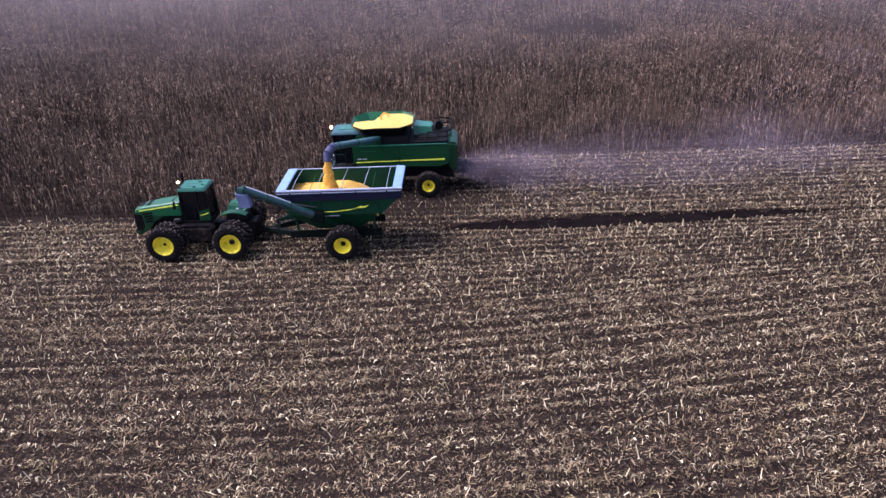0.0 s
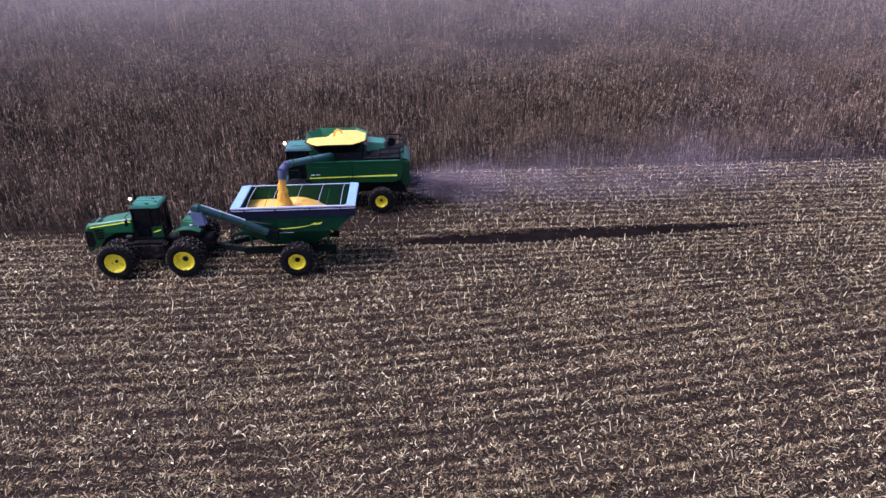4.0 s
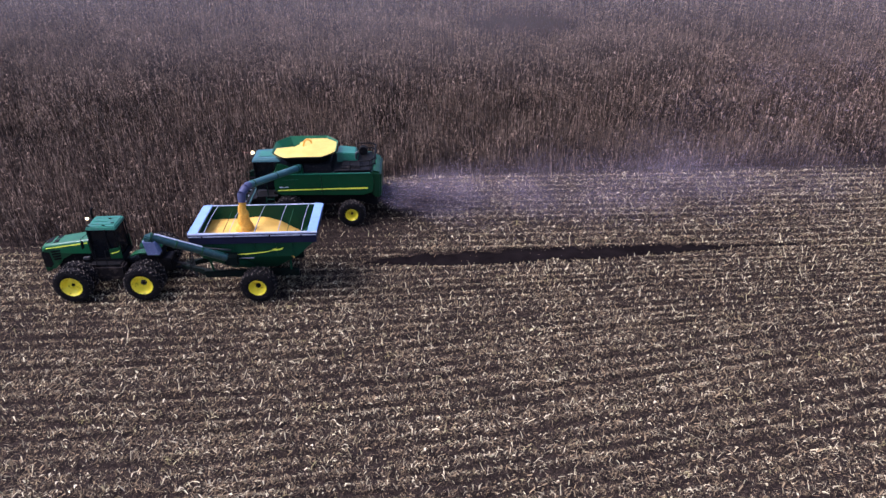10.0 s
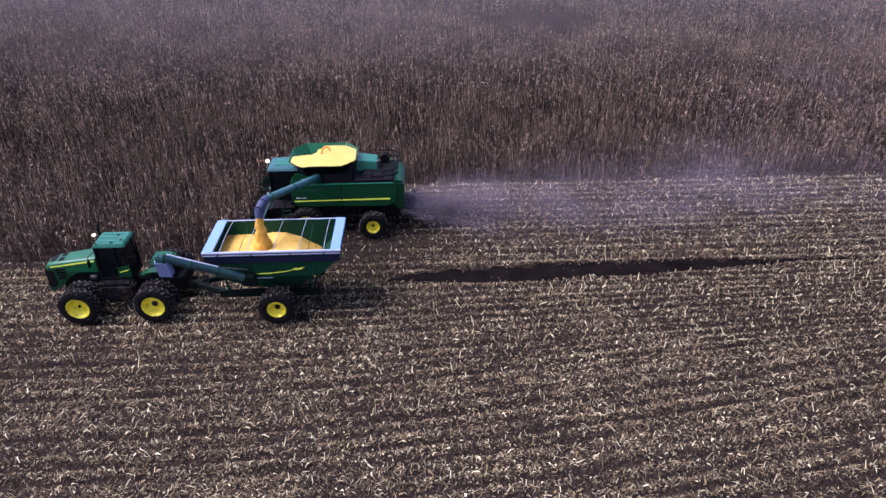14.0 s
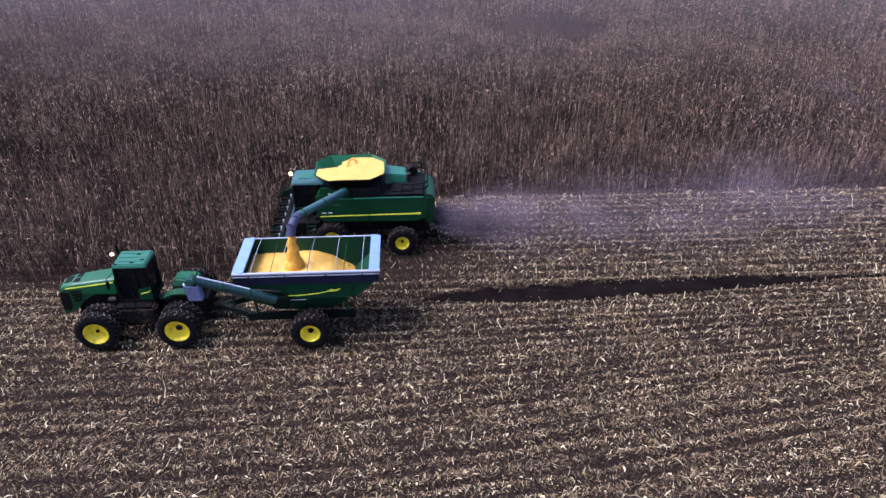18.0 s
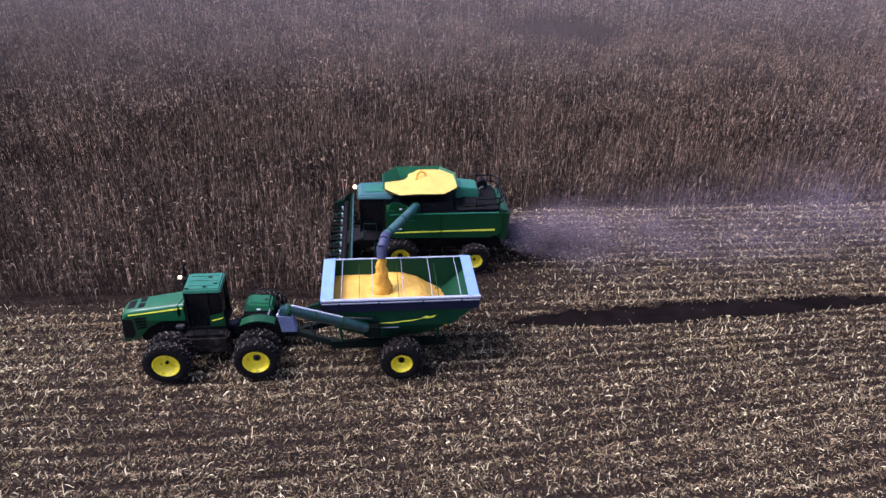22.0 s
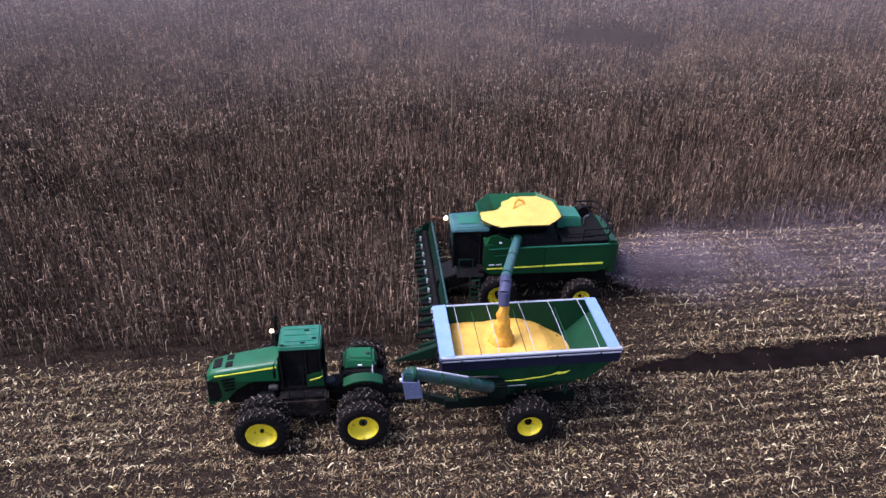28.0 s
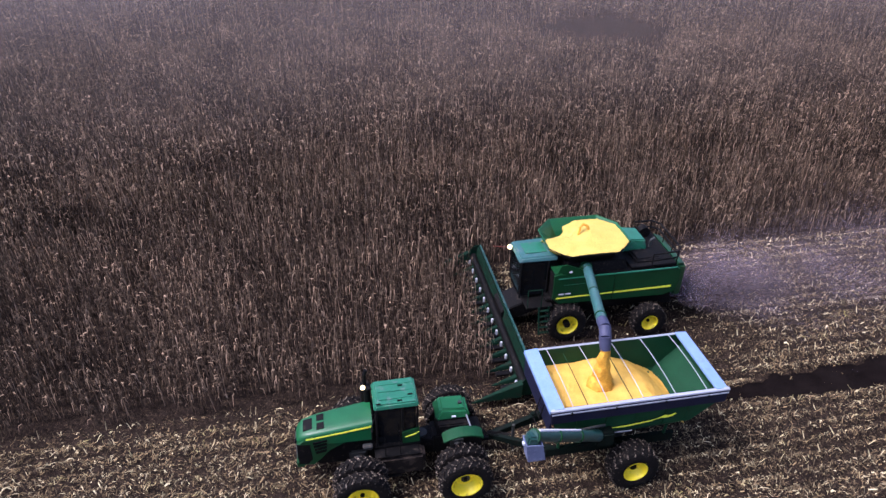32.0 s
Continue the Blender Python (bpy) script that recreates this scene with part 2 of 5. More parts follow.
def lathe(profile, seg=32, axis="y"):
    """A ring of (along, radius) points turned round the y axis; closed profile."""
    out = bmesh.new()
    rings = []
    for i in range(seg):
        a = 2 * math.pi * i / seg
        rings.append([out.verts.new((r * math.cos(a), s, r * math.sin(a))) for s, r in profile])
    for i in range(seg):
        p, q = rings[i], rings[(i + 1) % seg]
        for j in range(len(profile) - 1):
            out.faces.new((p[j], q[j], q[j + 1], p[j + 1]))
    return out


def arrays(name, verts, quads, mat, parent=None):
    """A mesh from numpy arrays of places and four-cornered faces."""
    me = bpy.data.meshes.new(name)
    nv, nf = len(verts), len(quads)
    me.vertices.add(nv)
    me.vertices.foreach_set("co", np.ascontiguousarray(verts, dtype=np.float32).ravel())
    me.loops.add(nf * 4)
    me.loops.foreach_set("vertex_index", np.ascontiguousarray(quads, dtype=np.int32).ravel())
    me.polygons.add(nf)
    me.polygons.foreach_set("loop_start", np.arange(0, nf * 4, 4, dtype=np.int32))
    me.update(calc_edges=True)
    me.validate()
    me.materials.append(mat)
    ob = new(name, me)
    if parent is not None:
        ob.parent = parent
    return ob


def strew(name, templates, places, turns, sizes, tilts, mat, rng):
    """Many copies of small templates (verts, quads) joined into one mesh."""
    pick = rng.integers(0, len(templates), len(places))
    vs, qs, at = [], [], 0
    for k, (tv, tq) in enumerate(templates):
        i = np.nonzero(pick == k)[0]
        c, s = np.cos(turns[i])[:, None], np.sin(turns[i])[:, None]
        x, y, z = tv[None, :, 0] * sizes[i, None], tv[None, :, 1] * sizes[i, None], tv[None, :, 2] * sizes[i, None]
        x = x + z * tilts[i, 0, None]
        y = y + z * tilts[i, 1, None]
        out = np.stack((x * c - y * s + places[i, 0, None], x * s + y * c + places[i, 1, None], z + places[i, 2, None]), -1)
        vs.append(out.reshape(-1, 3))
        qs.append((tq[None] + (np.arange(len(i)) * len(tv))[:, None, None] + at).reshape(-1, 4))
        at += len(i) * len(tv)
    return arrays(name, np.concatenate(vs), np.concatenate(qs), mat)

# ---- the field ----
ROW = 0.76          # rows run along x
CUT_AHEAD, CUT_BEHIND, HEAD_X = 6.7, 15.7, -3.45
rng = np.random.default_rng(7)


def across(x, y):
    """The place across the old rows: straight beside the standing corn, bending away on the near ground behind the cart."""
    bend = 0.16 * 5.0 * np.logaddexp(0.0, (x - 3.0) / 5.0)
    return y - bend * np.clip((4.0 - y) / 7.5, 0, 1)


def height(x, y):
    """The ground's relief: ridges along the old rows, wheel marks and lumps."""
    wobble = 0.25 * np.sin(x * 0.06) + 0.12 * np.sin(x * 0.21 + y * 0.3)
    v = across(x, y)
    ridge = 0.085 * np.cos((v + 0.25 * np.sin(x * 0.06)) * 2 * np.pi / ROW) * (0.75 + 0.45 * np.sin(v * 0.9 + 0.5) * np.sin(v * 2.3))
    lumps = 0.022 * np.sin(x * 2.7 + 3 * np.sin(y * 1.9)) * np.sin(y * 3.3 + 2 * np.sin(x * 1.3))
    lumps += 0.015 * np.sin(x * 6.1 + y * 4.7) * np.sin(y * 7.7 - x * 3.1)
    ruts = 0.0
    for row_y, deep in ((-2.9, 0.07), (-3.9, 0.06), (-7.4, 0.05), (-11.2, 0.06), (-12.0, 0.05)):
        ruts = ruts - deep * np.exp(-(((v - row_y + wobble) / 0.28) ** 2))
    return ridge + lumps + ruts - 0.05


def graded(lo, hi, step, far, grow=1.35):
    mid = list(np.arange(lo, hi, step))
    out, a, s = [], lo, step
    while a > -far:
        s *= grow
        a -= s
        out.append(a)
    up, b, s = [], mid[-1], step
    while b < far:
        s *= grow
        b += s
        up.append(b)
    return np.array(out[::-1] + mid + up)


soil = bpy.data.materials.new("dark_field_soil")
soil.use_nodes = True
sn, sl = soil.node_tree.nodes, soil.node_tree.links
sgeo = sn.new("ShaderNodeNewGeometry")
tex = []
for scale, detail in ((0.35, 3), (5.0, 6), (38.0, 5)):
    t_ = sn.new("ShaderNodeTexNoise")
    t_.inputs["Scale"].default_value, t_.inputs["Detail"].default_value = scale, detail
    sl.new(sgeo.outputs["Position"], t_.inputs["Vector"])
    tex.append(t_)
ramp = sn.new("ShaderNodeValToRGB")
e = ramp.color_ramp.elements
e[0].position, e[0].color = 0.40, (0.006, 0.0045, 0.0039, 1)
e[1].position, e[1].color = 0.62, (0.030, 0.021, 0.0165, 1)
summed = sn.new("ShaderNodeMath")
summed.operation = "MULTIPLY_ADD"
sl.new(tex[1].outputs["Fac"], summed.inputs[0])
summed.inputs[1].default_value = 0.5
half = sn.new("ShaderNodeMath")
half.operation = "MULTIPLY"
half.inputs[1].default_value = 0.5
sl.new(tex[2].outputs["Fac"], half.inputs[0])
sl.new(half.outputs[0], summed.inputs[2])
sl.new(summed.outputs[0], ramp.inputs["Fac"])
# fine straw trodden into the soil
straw = sn.new("ShaderNodeTexNoise")
straw.inputs["Scale"].default_value, straw.inputs["Detail"].default_value, straw.inputs["Roughness"].default_value = 11, 9, 0.78
sl.new(sgeo.outputs["Position"], straw.inputs["Vector"])
cut = sn.new("ShaderNodeMapRange")
cut.inputs["From Min"].default_value, cut.inputs["From Max"].default_value = 0.53, 0.63
sl.new(straw.outputs["Fac"], cut.inputs["Value"])
blend = sn.new("ShaderNodeMix")
blend.data_type = "RGBA"
blend.inputs["B"].default_value = (0.105, 0.074, 0.046, 1)
sl.new(cut.outputs[0], blend.inputs["Factor"])
sl.new(ramp.outputs["Color"], blend.inputs["A"])
sl.new(blend.outputs["Result"], sn["Principled BSDF"].inputs["Base Color"])
sn["Principled BSDF"].inputs["Roughness"].default_value = 0.95
sn["Principled BSDF"].inputs["Specular IOR Level"].default_value = 0.03
sb = sn.new("ShaderNodeBump")
sb.inputs["Strength"].default_value, sb.inputs["Distance"].default_value = 0.7, 0.05
sl.new(summed.outputs[0], sb.inputs["Height"])
sl.new(sb.outputs["Normal"], sn["Principled BSDF"].inputs["Normal"])

gx, gy = graded(-45, 70, 0.5, 2500), graded(-24, 20, 0.10, 2500)
X, Y = np.meshgrid(gx, gy, indexing="ij")
Z = height(X, Y) * (np.clip((75 - np.abs(X - 12)) / 10, 0, 1) * np.clip((30 - np.abs(Y + 2)) / 8, 0, 1))
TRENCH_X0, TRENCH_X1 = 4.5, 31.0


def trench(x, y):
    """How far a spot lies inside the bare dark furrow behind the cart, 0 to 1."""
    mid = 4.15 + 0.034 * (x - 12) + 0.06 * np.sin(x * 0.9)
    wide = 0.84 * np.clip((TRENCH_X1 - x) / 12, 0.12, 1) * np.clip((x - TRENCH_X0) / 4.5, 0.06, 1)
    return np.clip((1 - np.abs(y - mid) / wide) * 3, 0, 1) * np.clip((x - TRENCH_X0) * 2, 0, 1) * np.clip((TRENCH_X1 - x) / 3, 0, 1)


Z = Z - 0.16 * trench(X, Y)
nx, ny = len(gx), len(gy)
idx = np.arange(nx * ny).reshape(nx, ny)
quads = np.stack((idx[:-1, :-1], idx[1:, :-1], idx[1:, 1:], idx[:-1, 1:]), -1).reshape(-1, 4)
ground = arrays("ground", np.stack((X, Y, Z), -1).reshape(-1, 3), quads, soil)
ground.data.shade_smooth()
tagged(ground, "dark brown harvested field soil with ridged rows and wheel ruts", "ground", kind="structure")


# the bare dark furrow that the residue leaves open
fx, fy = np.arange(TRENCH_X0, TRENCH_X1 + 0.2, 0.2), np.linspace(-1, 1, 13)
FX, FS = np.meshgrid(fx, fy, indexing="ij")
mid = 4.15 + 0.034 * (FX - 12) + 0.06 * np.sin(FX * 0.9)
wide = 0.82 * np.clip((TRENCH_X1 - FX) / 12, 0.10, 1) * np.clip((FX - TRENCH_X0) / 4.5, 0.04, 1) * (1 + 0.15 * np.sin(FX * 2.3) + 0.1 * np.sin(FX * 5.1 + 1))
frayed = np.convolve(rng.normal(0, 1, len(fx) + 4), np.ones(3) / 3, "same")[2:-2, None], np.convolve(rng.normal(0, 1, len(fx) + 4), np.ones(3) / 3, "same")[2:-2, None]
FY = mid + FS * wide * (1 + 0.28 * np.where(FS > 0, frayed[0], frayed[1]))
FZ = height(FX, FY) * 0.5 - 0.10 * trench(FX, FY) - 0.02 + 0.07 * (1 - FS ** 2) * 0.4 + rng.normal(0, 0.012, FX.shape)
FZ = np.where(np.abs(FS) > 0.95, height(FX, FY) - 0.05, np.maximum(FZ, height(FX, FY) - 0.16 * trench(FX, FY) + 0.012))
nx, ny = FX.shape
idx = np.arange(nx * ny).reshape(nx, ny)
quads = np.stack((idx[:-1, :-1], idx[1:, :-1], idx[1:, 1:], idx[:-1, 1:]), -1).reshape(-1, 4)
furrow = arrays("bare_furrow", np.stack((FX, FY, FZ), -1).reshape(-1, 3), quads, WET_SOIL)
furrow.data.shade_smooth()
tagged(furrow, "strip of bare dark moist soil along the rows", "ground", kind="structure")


def in_corn(x, y):
    edge = np.where(x < HEAD_X, CUT_AHEAD, CUT_BEHIND)
    return y > edge + 0.12 * np.sin(x * 1.7)


# fallen leaves, husks and stalk pieces
def flake(length, width, rise, bend):
    """A curled scrap of leaf."""
    xs = np.array((-0.5, 0.0, 0.5)) * length
    zs = np.array((0.0, rise, rise * 0.3))
    w = np.array((0.55, 1.0, 0.3)) * width / 2
    off = np.array((0.0, bend, bend * 2.2))
    v = np.concatenate((np.stack((xs, off - w, zs), -1), np.stack((xs, off + w, zs + width * 0.25), -1)))
    return v, np.array(((0, 1, 4, 3), (1, 2, 5, 4)))


flakes = [flake(0.17, 0.042, 0.06, 0.05), flake(0.13, 0.055, 0.06, -0.04), flake(0.10, 0.06, 0.05, 0.02), flake(0.26, 0.028, 0.06, 0.08), flake(0.15, 0.036, 0.11, -0.05), flake(0.21, 0.03, 0.08, -0.07)]


def sliver(length, width, rise):
    """A straight thin piece of straw, one end lifted."""
    v = np.array(((-0.5 * length, -0.4 * width, 0.0), (0.5 * length, -0.5 * width, rise), (0.5 * length, 0.5 * width, rise + 0.3 * width), (-0.5 * length, 0.4 * width, 0.2 * width)))
    return v, np.array(((0, 1, 2, 3),))


slivers = [sliver(0.15, 0.026, 0.05), sliver(0.11, 0.036, 0.04), sliver(0.20, 0.02, 0.03), sliver(0.08, 0.042, 0.05), sliver(0.13, 0.03, 0.08)]


BARE_ROWS = ((7.6, 0.6), (6.1, 0.7), (2.9, 0.6), (0.4, 0.5), (-0.5, 0.8), (-1.5, 0.75), (-2.3, 0.8), (-2.9, 0.6), (-3.9, 0.7), (-7.4, 0.6), (-8.2, 0.5), (-11.2, 0.75), (-12.0, 0.8), (-13.6, 0.6), (-15.9, 0.5))


def scatter(n, base, weight):
    """Places on the cut ground, denser on the old rows and in drifts."""
    x, y = rng.uniform(-44, 66, n), rng.uniform(-22, 16.5, n)
    v = across(x, y)
    clump = np.sin(x * 0.35 + 2 * np.sin(y * 0.5)) * np.sin(y * 0.45 + 1.5 * np.sin(x * 0.22))
    row = np.cos((v + 0.25 * np.sin(x * 0.06) + 0.05 * np.sin(x * 0.9 + y)) * 2 * np.pi / ROW + 0.5)
    strong = 0.65 + 0.5 * np.sin(v * 0.9 + 0.5) * np.sin(v * 2.3 + 0.2 * np.sin(x * 0.12))
    lane = np.sin(v * 0.83 + 0.4 * np.sin(x * 0.05)) * np.sin(v * 2.05 + 1.1)
    patchy = np.sin(x * 1.3 + 3 * np.sin(y * 1.1)) * np.sin(x * 0.7 - y * 0.9)
    tufts = np.sin(x * 4.1 + 3 * np.sin(y * 2.3)) * np.sin(y * 5.3 + 2.5 * np.sin(x * 2.9))
    keep = rng.random(n) < base + weight * (0.10 * clump + 0.40 * strong * row + 0.07 * lane + 0.09 * patchy + 0.21 * tufts)
    bare = sum(deep * np.exp(-(((v - row_y - 0.12 * np.sin(x * 0.8)) / 0.2) ** 2)) for row_y, deep in BARE_ROWS)
    keep &= rng.random(n) > 0.7 * bare * (0.60 + 0.40 * np.sin(x * 0.31 + y))
    # few scraps lie round the combine; thinned further to paint the dark under it
    keep &= rng.random(n) > 0.93 * np.exp(-(((y - 8.2) / 3.6) ** 4) - ((x - 2.5) / 5.5) ** 4)
    keep &= (x > HEAD_X) | (y < 5.9) | (rng.random(n) > 0.4)
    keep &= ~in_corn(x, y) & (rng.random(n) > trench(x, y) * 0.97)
    # litter thinned along the corn's foot, so bare soil paints the shade there
    foot = np.where(x < HEAD_X, CUT_AHEAD, CUT_BEHIND) - y
    keep &= rng.random(n) > 0.75 * np.exp(-((foot / 0.6) ** 2))
    return x[keep], y[keep]


px, py = scatter(1250000, 0.36, 0.85)
pz = height(px, py) - 0.16 * trench(px, py) + 0.006
mat_layer = strew("straw_litter", slivers, np.stack((px, py, pz), -1), rng.uniform(0, 2 * np.pi, len(px)), rng.gamma(5.0, 0.15, len(px)).clip(0.3, 1.8), rng.normal(0, 0.2, (len(px), 2)), STRAW, rng)
tagged(mat_layer, "brown chopped straw matted over the harvested ground", "crop residue", kind="stuff")
# the same litter, thinner, on the ground around
px, py = rng.uniform(-95, 120, 150000), rng.uniform(-75, 15.5, 150000)
out = ((px < -43) | (px > 65) | (py < -21.5)) & ~in_corn(px, py)
px, py = px[out], py[out]
outer = strew("straw_litter", slivers, np.stack((px, py, np.full(len(px), 0.01)), -1), rng.uniform(0, 2 * np.pi, len(px)), rng.uniform(1.0, 2.6, len(px)), rng.normal(0, 0.2, (len(px), 2)), STRAW, rng)
tagged(outer, "brown chopped straw over the outer harvested ground", "crop residue", kind="stuff")
px, py = scatter(430000, 0.35, 0.95)
pz = height(px, py) - 0.16 * trench(px, py) + 0.02
residue = strew("corn_residue", flakes, np.stack((px, py, pz), -1), rng.uniform(0, 2 * np.pi, len(px)), rng.gamma(3.5, 0.16, len(px)).clip(0.25, 1.5), rng.normal(0, 0.25, (len(px), 2)), RESIDUE, rng)
tagged(residue, "pale dry corn leaves and husks strewn over the soil", "crop residue", kind="stuff")


def stub(r, h):
    a = np.arange(3) * 2 * np.pi / 3
    low = np.stack((r * np.cos(a), r * np.sin(a), np.zeros(3)), -1)
    top = low * 0.85 + np.array((0.02, 0.0, h))
    v = np.concatenate((low, top))
    return v, np.array([(i, (i + 1) % 3, 3 + (i + 1) % 3, 3 + i) for i in range(3)])


rows = np.arange(-32.7, 15.6, ROW)
sx = np.concatenate([np.arange(-43, 65, 0.42) + rng.uniform(-0.15, 0.15, len(np.arange(-43, 65, 0.42))) for _ in rows])
lane_y = np.repeat(rows, len(np.arange(-43, 65, 0.42))) + rng.normal(0, 0.05, len(sx)) - 0.25 * np.sin(sx * 0.06)
sy = lane_y
for _ in range(12):
    sy = lane_y + sy - across(sx, sy)
keep = ~in_corn(sx, sy) & (trench(sx, sy) < 0.3) & (rng.random(len(sx)) < 0.8)
sx, sy = sx[keep], sy[keep]
stubble = strew("corn_stubble", [stub(0.016, 0.22), stub(0.014, 0.14), stub(0.018, 0.3)], np.stack((sx, sy, height(sx, sy)), -1), rng.uniform(0, 6.28, len(sx)),
                rng.uniform(0.7, 1.2, len(sx)), rng.normal(0, 0.35, (len(sx), 2)), RESIDUE, rng)
tagged(stubble, "short cut corn stalks standing in rows", "stubble", kind="stuff")


# standing corn
def corn_plant(seed, leaves, joints, tall, sides, flat=0.0):
    """A dry corn plant: jointed stalk, drooping leaves, an ear and a tassel."""
    r = np.random.default_rng(seed)
    v, q = [], []

    def strip(mid, wide, side):
        at = len(v)
        for p, w in zip(mid, wide):
            v.append(p - side * w / 2)
            v.append(p + side * w / 2)
        for i in range(len(mid) - 1):
            q.append((at + 2 * i, at + 2 * i + 1, at + 2 * i + 3, at + 2 * i + 2))

    lean = r.normal(0, 0.05, 2)
    if sides == 3:
        at = len(v)
        for z, rad in ((0, 0.017), (tall * 0.55, 0.014), (tall, 0.006)):
            for k in range(3):
                a = k * 2.094
                v.append(np.array((rad * np.cos(a) + lean[0] * z, rad * np.sin(a) + lean[1] * z, z)))
        for j in range(2):
            for k in range(3):
                q.append((at + 3 * j + k, at + 3 * j + (k + 1) % 3, at + 3 * j + 3 + (k + 1) % 3, at + 3 * j + 3 + k))
    else:
        strip([np.array((0, 0, 0.0)), np.array((lean[0] * tall, lean[1] * tall, tall))], (0.035, 0.015), np.array((0.8, 0.6, 0)))
    turn = r.uniform(0, 6.28)
    for i in range(leaves):
        h = tall * (0.16 + 0.74 * (i + r.uniform(0, 0.6)) / leaves)
        turn += np.pi + r.normal(0, 0.5)
        d = np.array((np.cos(turn), np.sin(turn), 0))
        side = np.array((-d[1], d[0], 0))
        reach, droop = r.uniform(0.08, 0.30) + 0.14 * flat, r.uniform(0.22, 0.62) * (1 - 0.75 * flat)
        mid = []
        for s in np.linspace(0, 1, joints + 1):
            mid.append(np.array((lean[0] * h, lean[1] * h, h)) + d * reach * (1 - (1 - s) ** 1.6) + np.array((0, 0, 0.26 * s * (1 - s) * 2 - droop * s ** 1.9)))
        twist = side * 0.85 + np.array((0, 0, r.normal(0, 0.5)))
        strip(mid, np.interp(np.linspace(0, 1, joints + 1), (0, 0.4, 1), (0.034, 0.050, 0.013)) * (1.0 + 1.7 * flat), twist)
    if joints > 1:
        d = np.array((np.cos(turn + 1.5), np.sin(turn + 1.5), 0))
        base = np.array((lean[0], lean[1], 1.0)) * tall * 0.47
        strip([base, base + d * 0.06 + np.array((0, 0, -0.05)), base + d * 0.12 + np.array((0, 0, -0.24))], (0.05, 0.075, 0.03), np.array((-d[1], d[0], 0)))
        for k in range(2):
            top = np.array((lean[0] * tall, lean[1] * tall, tall))
            strip([top, top + np.array((r.normal(0, 0.08), r.normal(0, 0.08), 0.22))], (0.02, 0.012), np.array((1.0, 0.2, 0)))
    return np.array(v), np.array(q)


HOLLOW = (22.0, 59.0)


def sow(name, plants, near, far, thin, label):
    """Plants on rows along x, between two distances from the middle of the flight."""
    ys = np.arange(CUT_AHEAD, 175, ROW)
    xs = np.arange(-150, 165, 0.21 / thin)
    gx_, gy_ = np.meshgrid(xs, ys, indexing="ij")
    gx_, gy_ = gx_.ravel(), gy_.ravel()
    d = np.hypot(gx_ - 2, gy_ + 22)
    wedge = (gx_ > -32 - 0.52 * (gy_ - 4)) & (gx_ < 42 + 0.62 * gy_)
    edge = near - 3 + 6 * rng.random(len(d))
    keep = (d >= edge) & (d < far - 3 + 6 * rng.random(len(d))) & (rng.random(len(d)) < np.where(wedge, 0.9, 0.25))
    x = gx_[keep] + rng.uniform(-0.1, 0.1, keep.sum())
    y = gy_[keep] + rng.normal(0, 0.07, keep.sum()) + 0.02
    ok = in_corn(x, y)
    x, y = x[ok], y[ok]
    # a washed-out hollow in the stand, with shorter plants round it
    hollow = ((x - HOLLOW[0]) / 7.5) ** 2 + ((y - HOLLOW[1]) / 7.2) ** 2 + 0.18 * np.sin(x * 1.1 + y * 0.7)
    ok = hollow > 0.9 + 0.25 * rng.random(len(x))
    x, y = x[ok], y[ok]
    size = rng.normal(1.0, 0.075, len(x)) * (1 + 0.05 * np.sin(x * 0.11 + 2 * np.sin(y * 0.07))) * (1 - 0.2 * np.exp(-3 * (hollow[ok] - 0.9)))
    ob = strew(name, plants, np.stack((x, y, np.full(len(x), -0.06)), -1), rng.uniform(0, 6.28, len(x)), size, rng.normal(0, 0.05, (len(x), 2)), LEAF, rng)
    return tagged(ob, label, "corn field", kind="stuff")


sow("standing_corn", [corn_plant(k, 8, 2, 2.25, 3) for k in range(9)], 0, 54, 1.12, "dense stand of dry brown corn plants")
sow("standing_corn_farther", [corn_plant(20 + k, 5, 2, 2.25, 1, 0.45) for k in range(6)], 54, 88, 0.95, "dry brown corn stretching away from the cut edge")
sow("standing_corn_distant", [corn_plant(40 + k, 4, 1, 2.25, 1, 1.0) for k in range(6)], 88, 176, 0.55, "distant dry brown corn merging into haze")

# the stand beyond, as one rough canopy
cx, cy = graded(-150, 165, 4.0, 2200, 1.5), np.concatenate((np.arange(150, 260, 4.0), 260 * 1.25 ** np.arange(0, 10)))
X, Y = np.meshgrid(cx, cy, indexing="ij")
Z = 1.55 + 0.25 * np.sin(X * 1.3 + Y) * np.sin(Y * 0.9 - X * 0.4)
nx, ny = len(cx), len(cy)
idx = np.arange(nx * ny).reshape(nx, ny)
quads = np.stack((idx[:-1, :-1], idx[1:, :-1], idx[1:, 1:], idx[:-1, 1:]), -1).reshape(-1, 4)
canopy = arrays("far_corn_canopy", np.stack((X, Y, Z), -1).reshape(-1, 3), quads, LEAF)
tagged(canopy, "far brown corn canopy reaching to the horizon", "corn field", kind="stuff")


# ---- vehicles: shared pieces ----
def put(name, bm, mat, thing, label="", smooth=False):
    """A part given in world places, linked under a thing or under one of its parts."""
    base = Vector(thing.location)
    if thing.parent is not None:
        base = base + Vector(thing.parent.location)
    bmesh.ops.translate(bm, verts=bm.verts, vec=-base)
    return part(name, bm, mat, thing, label, smooth)


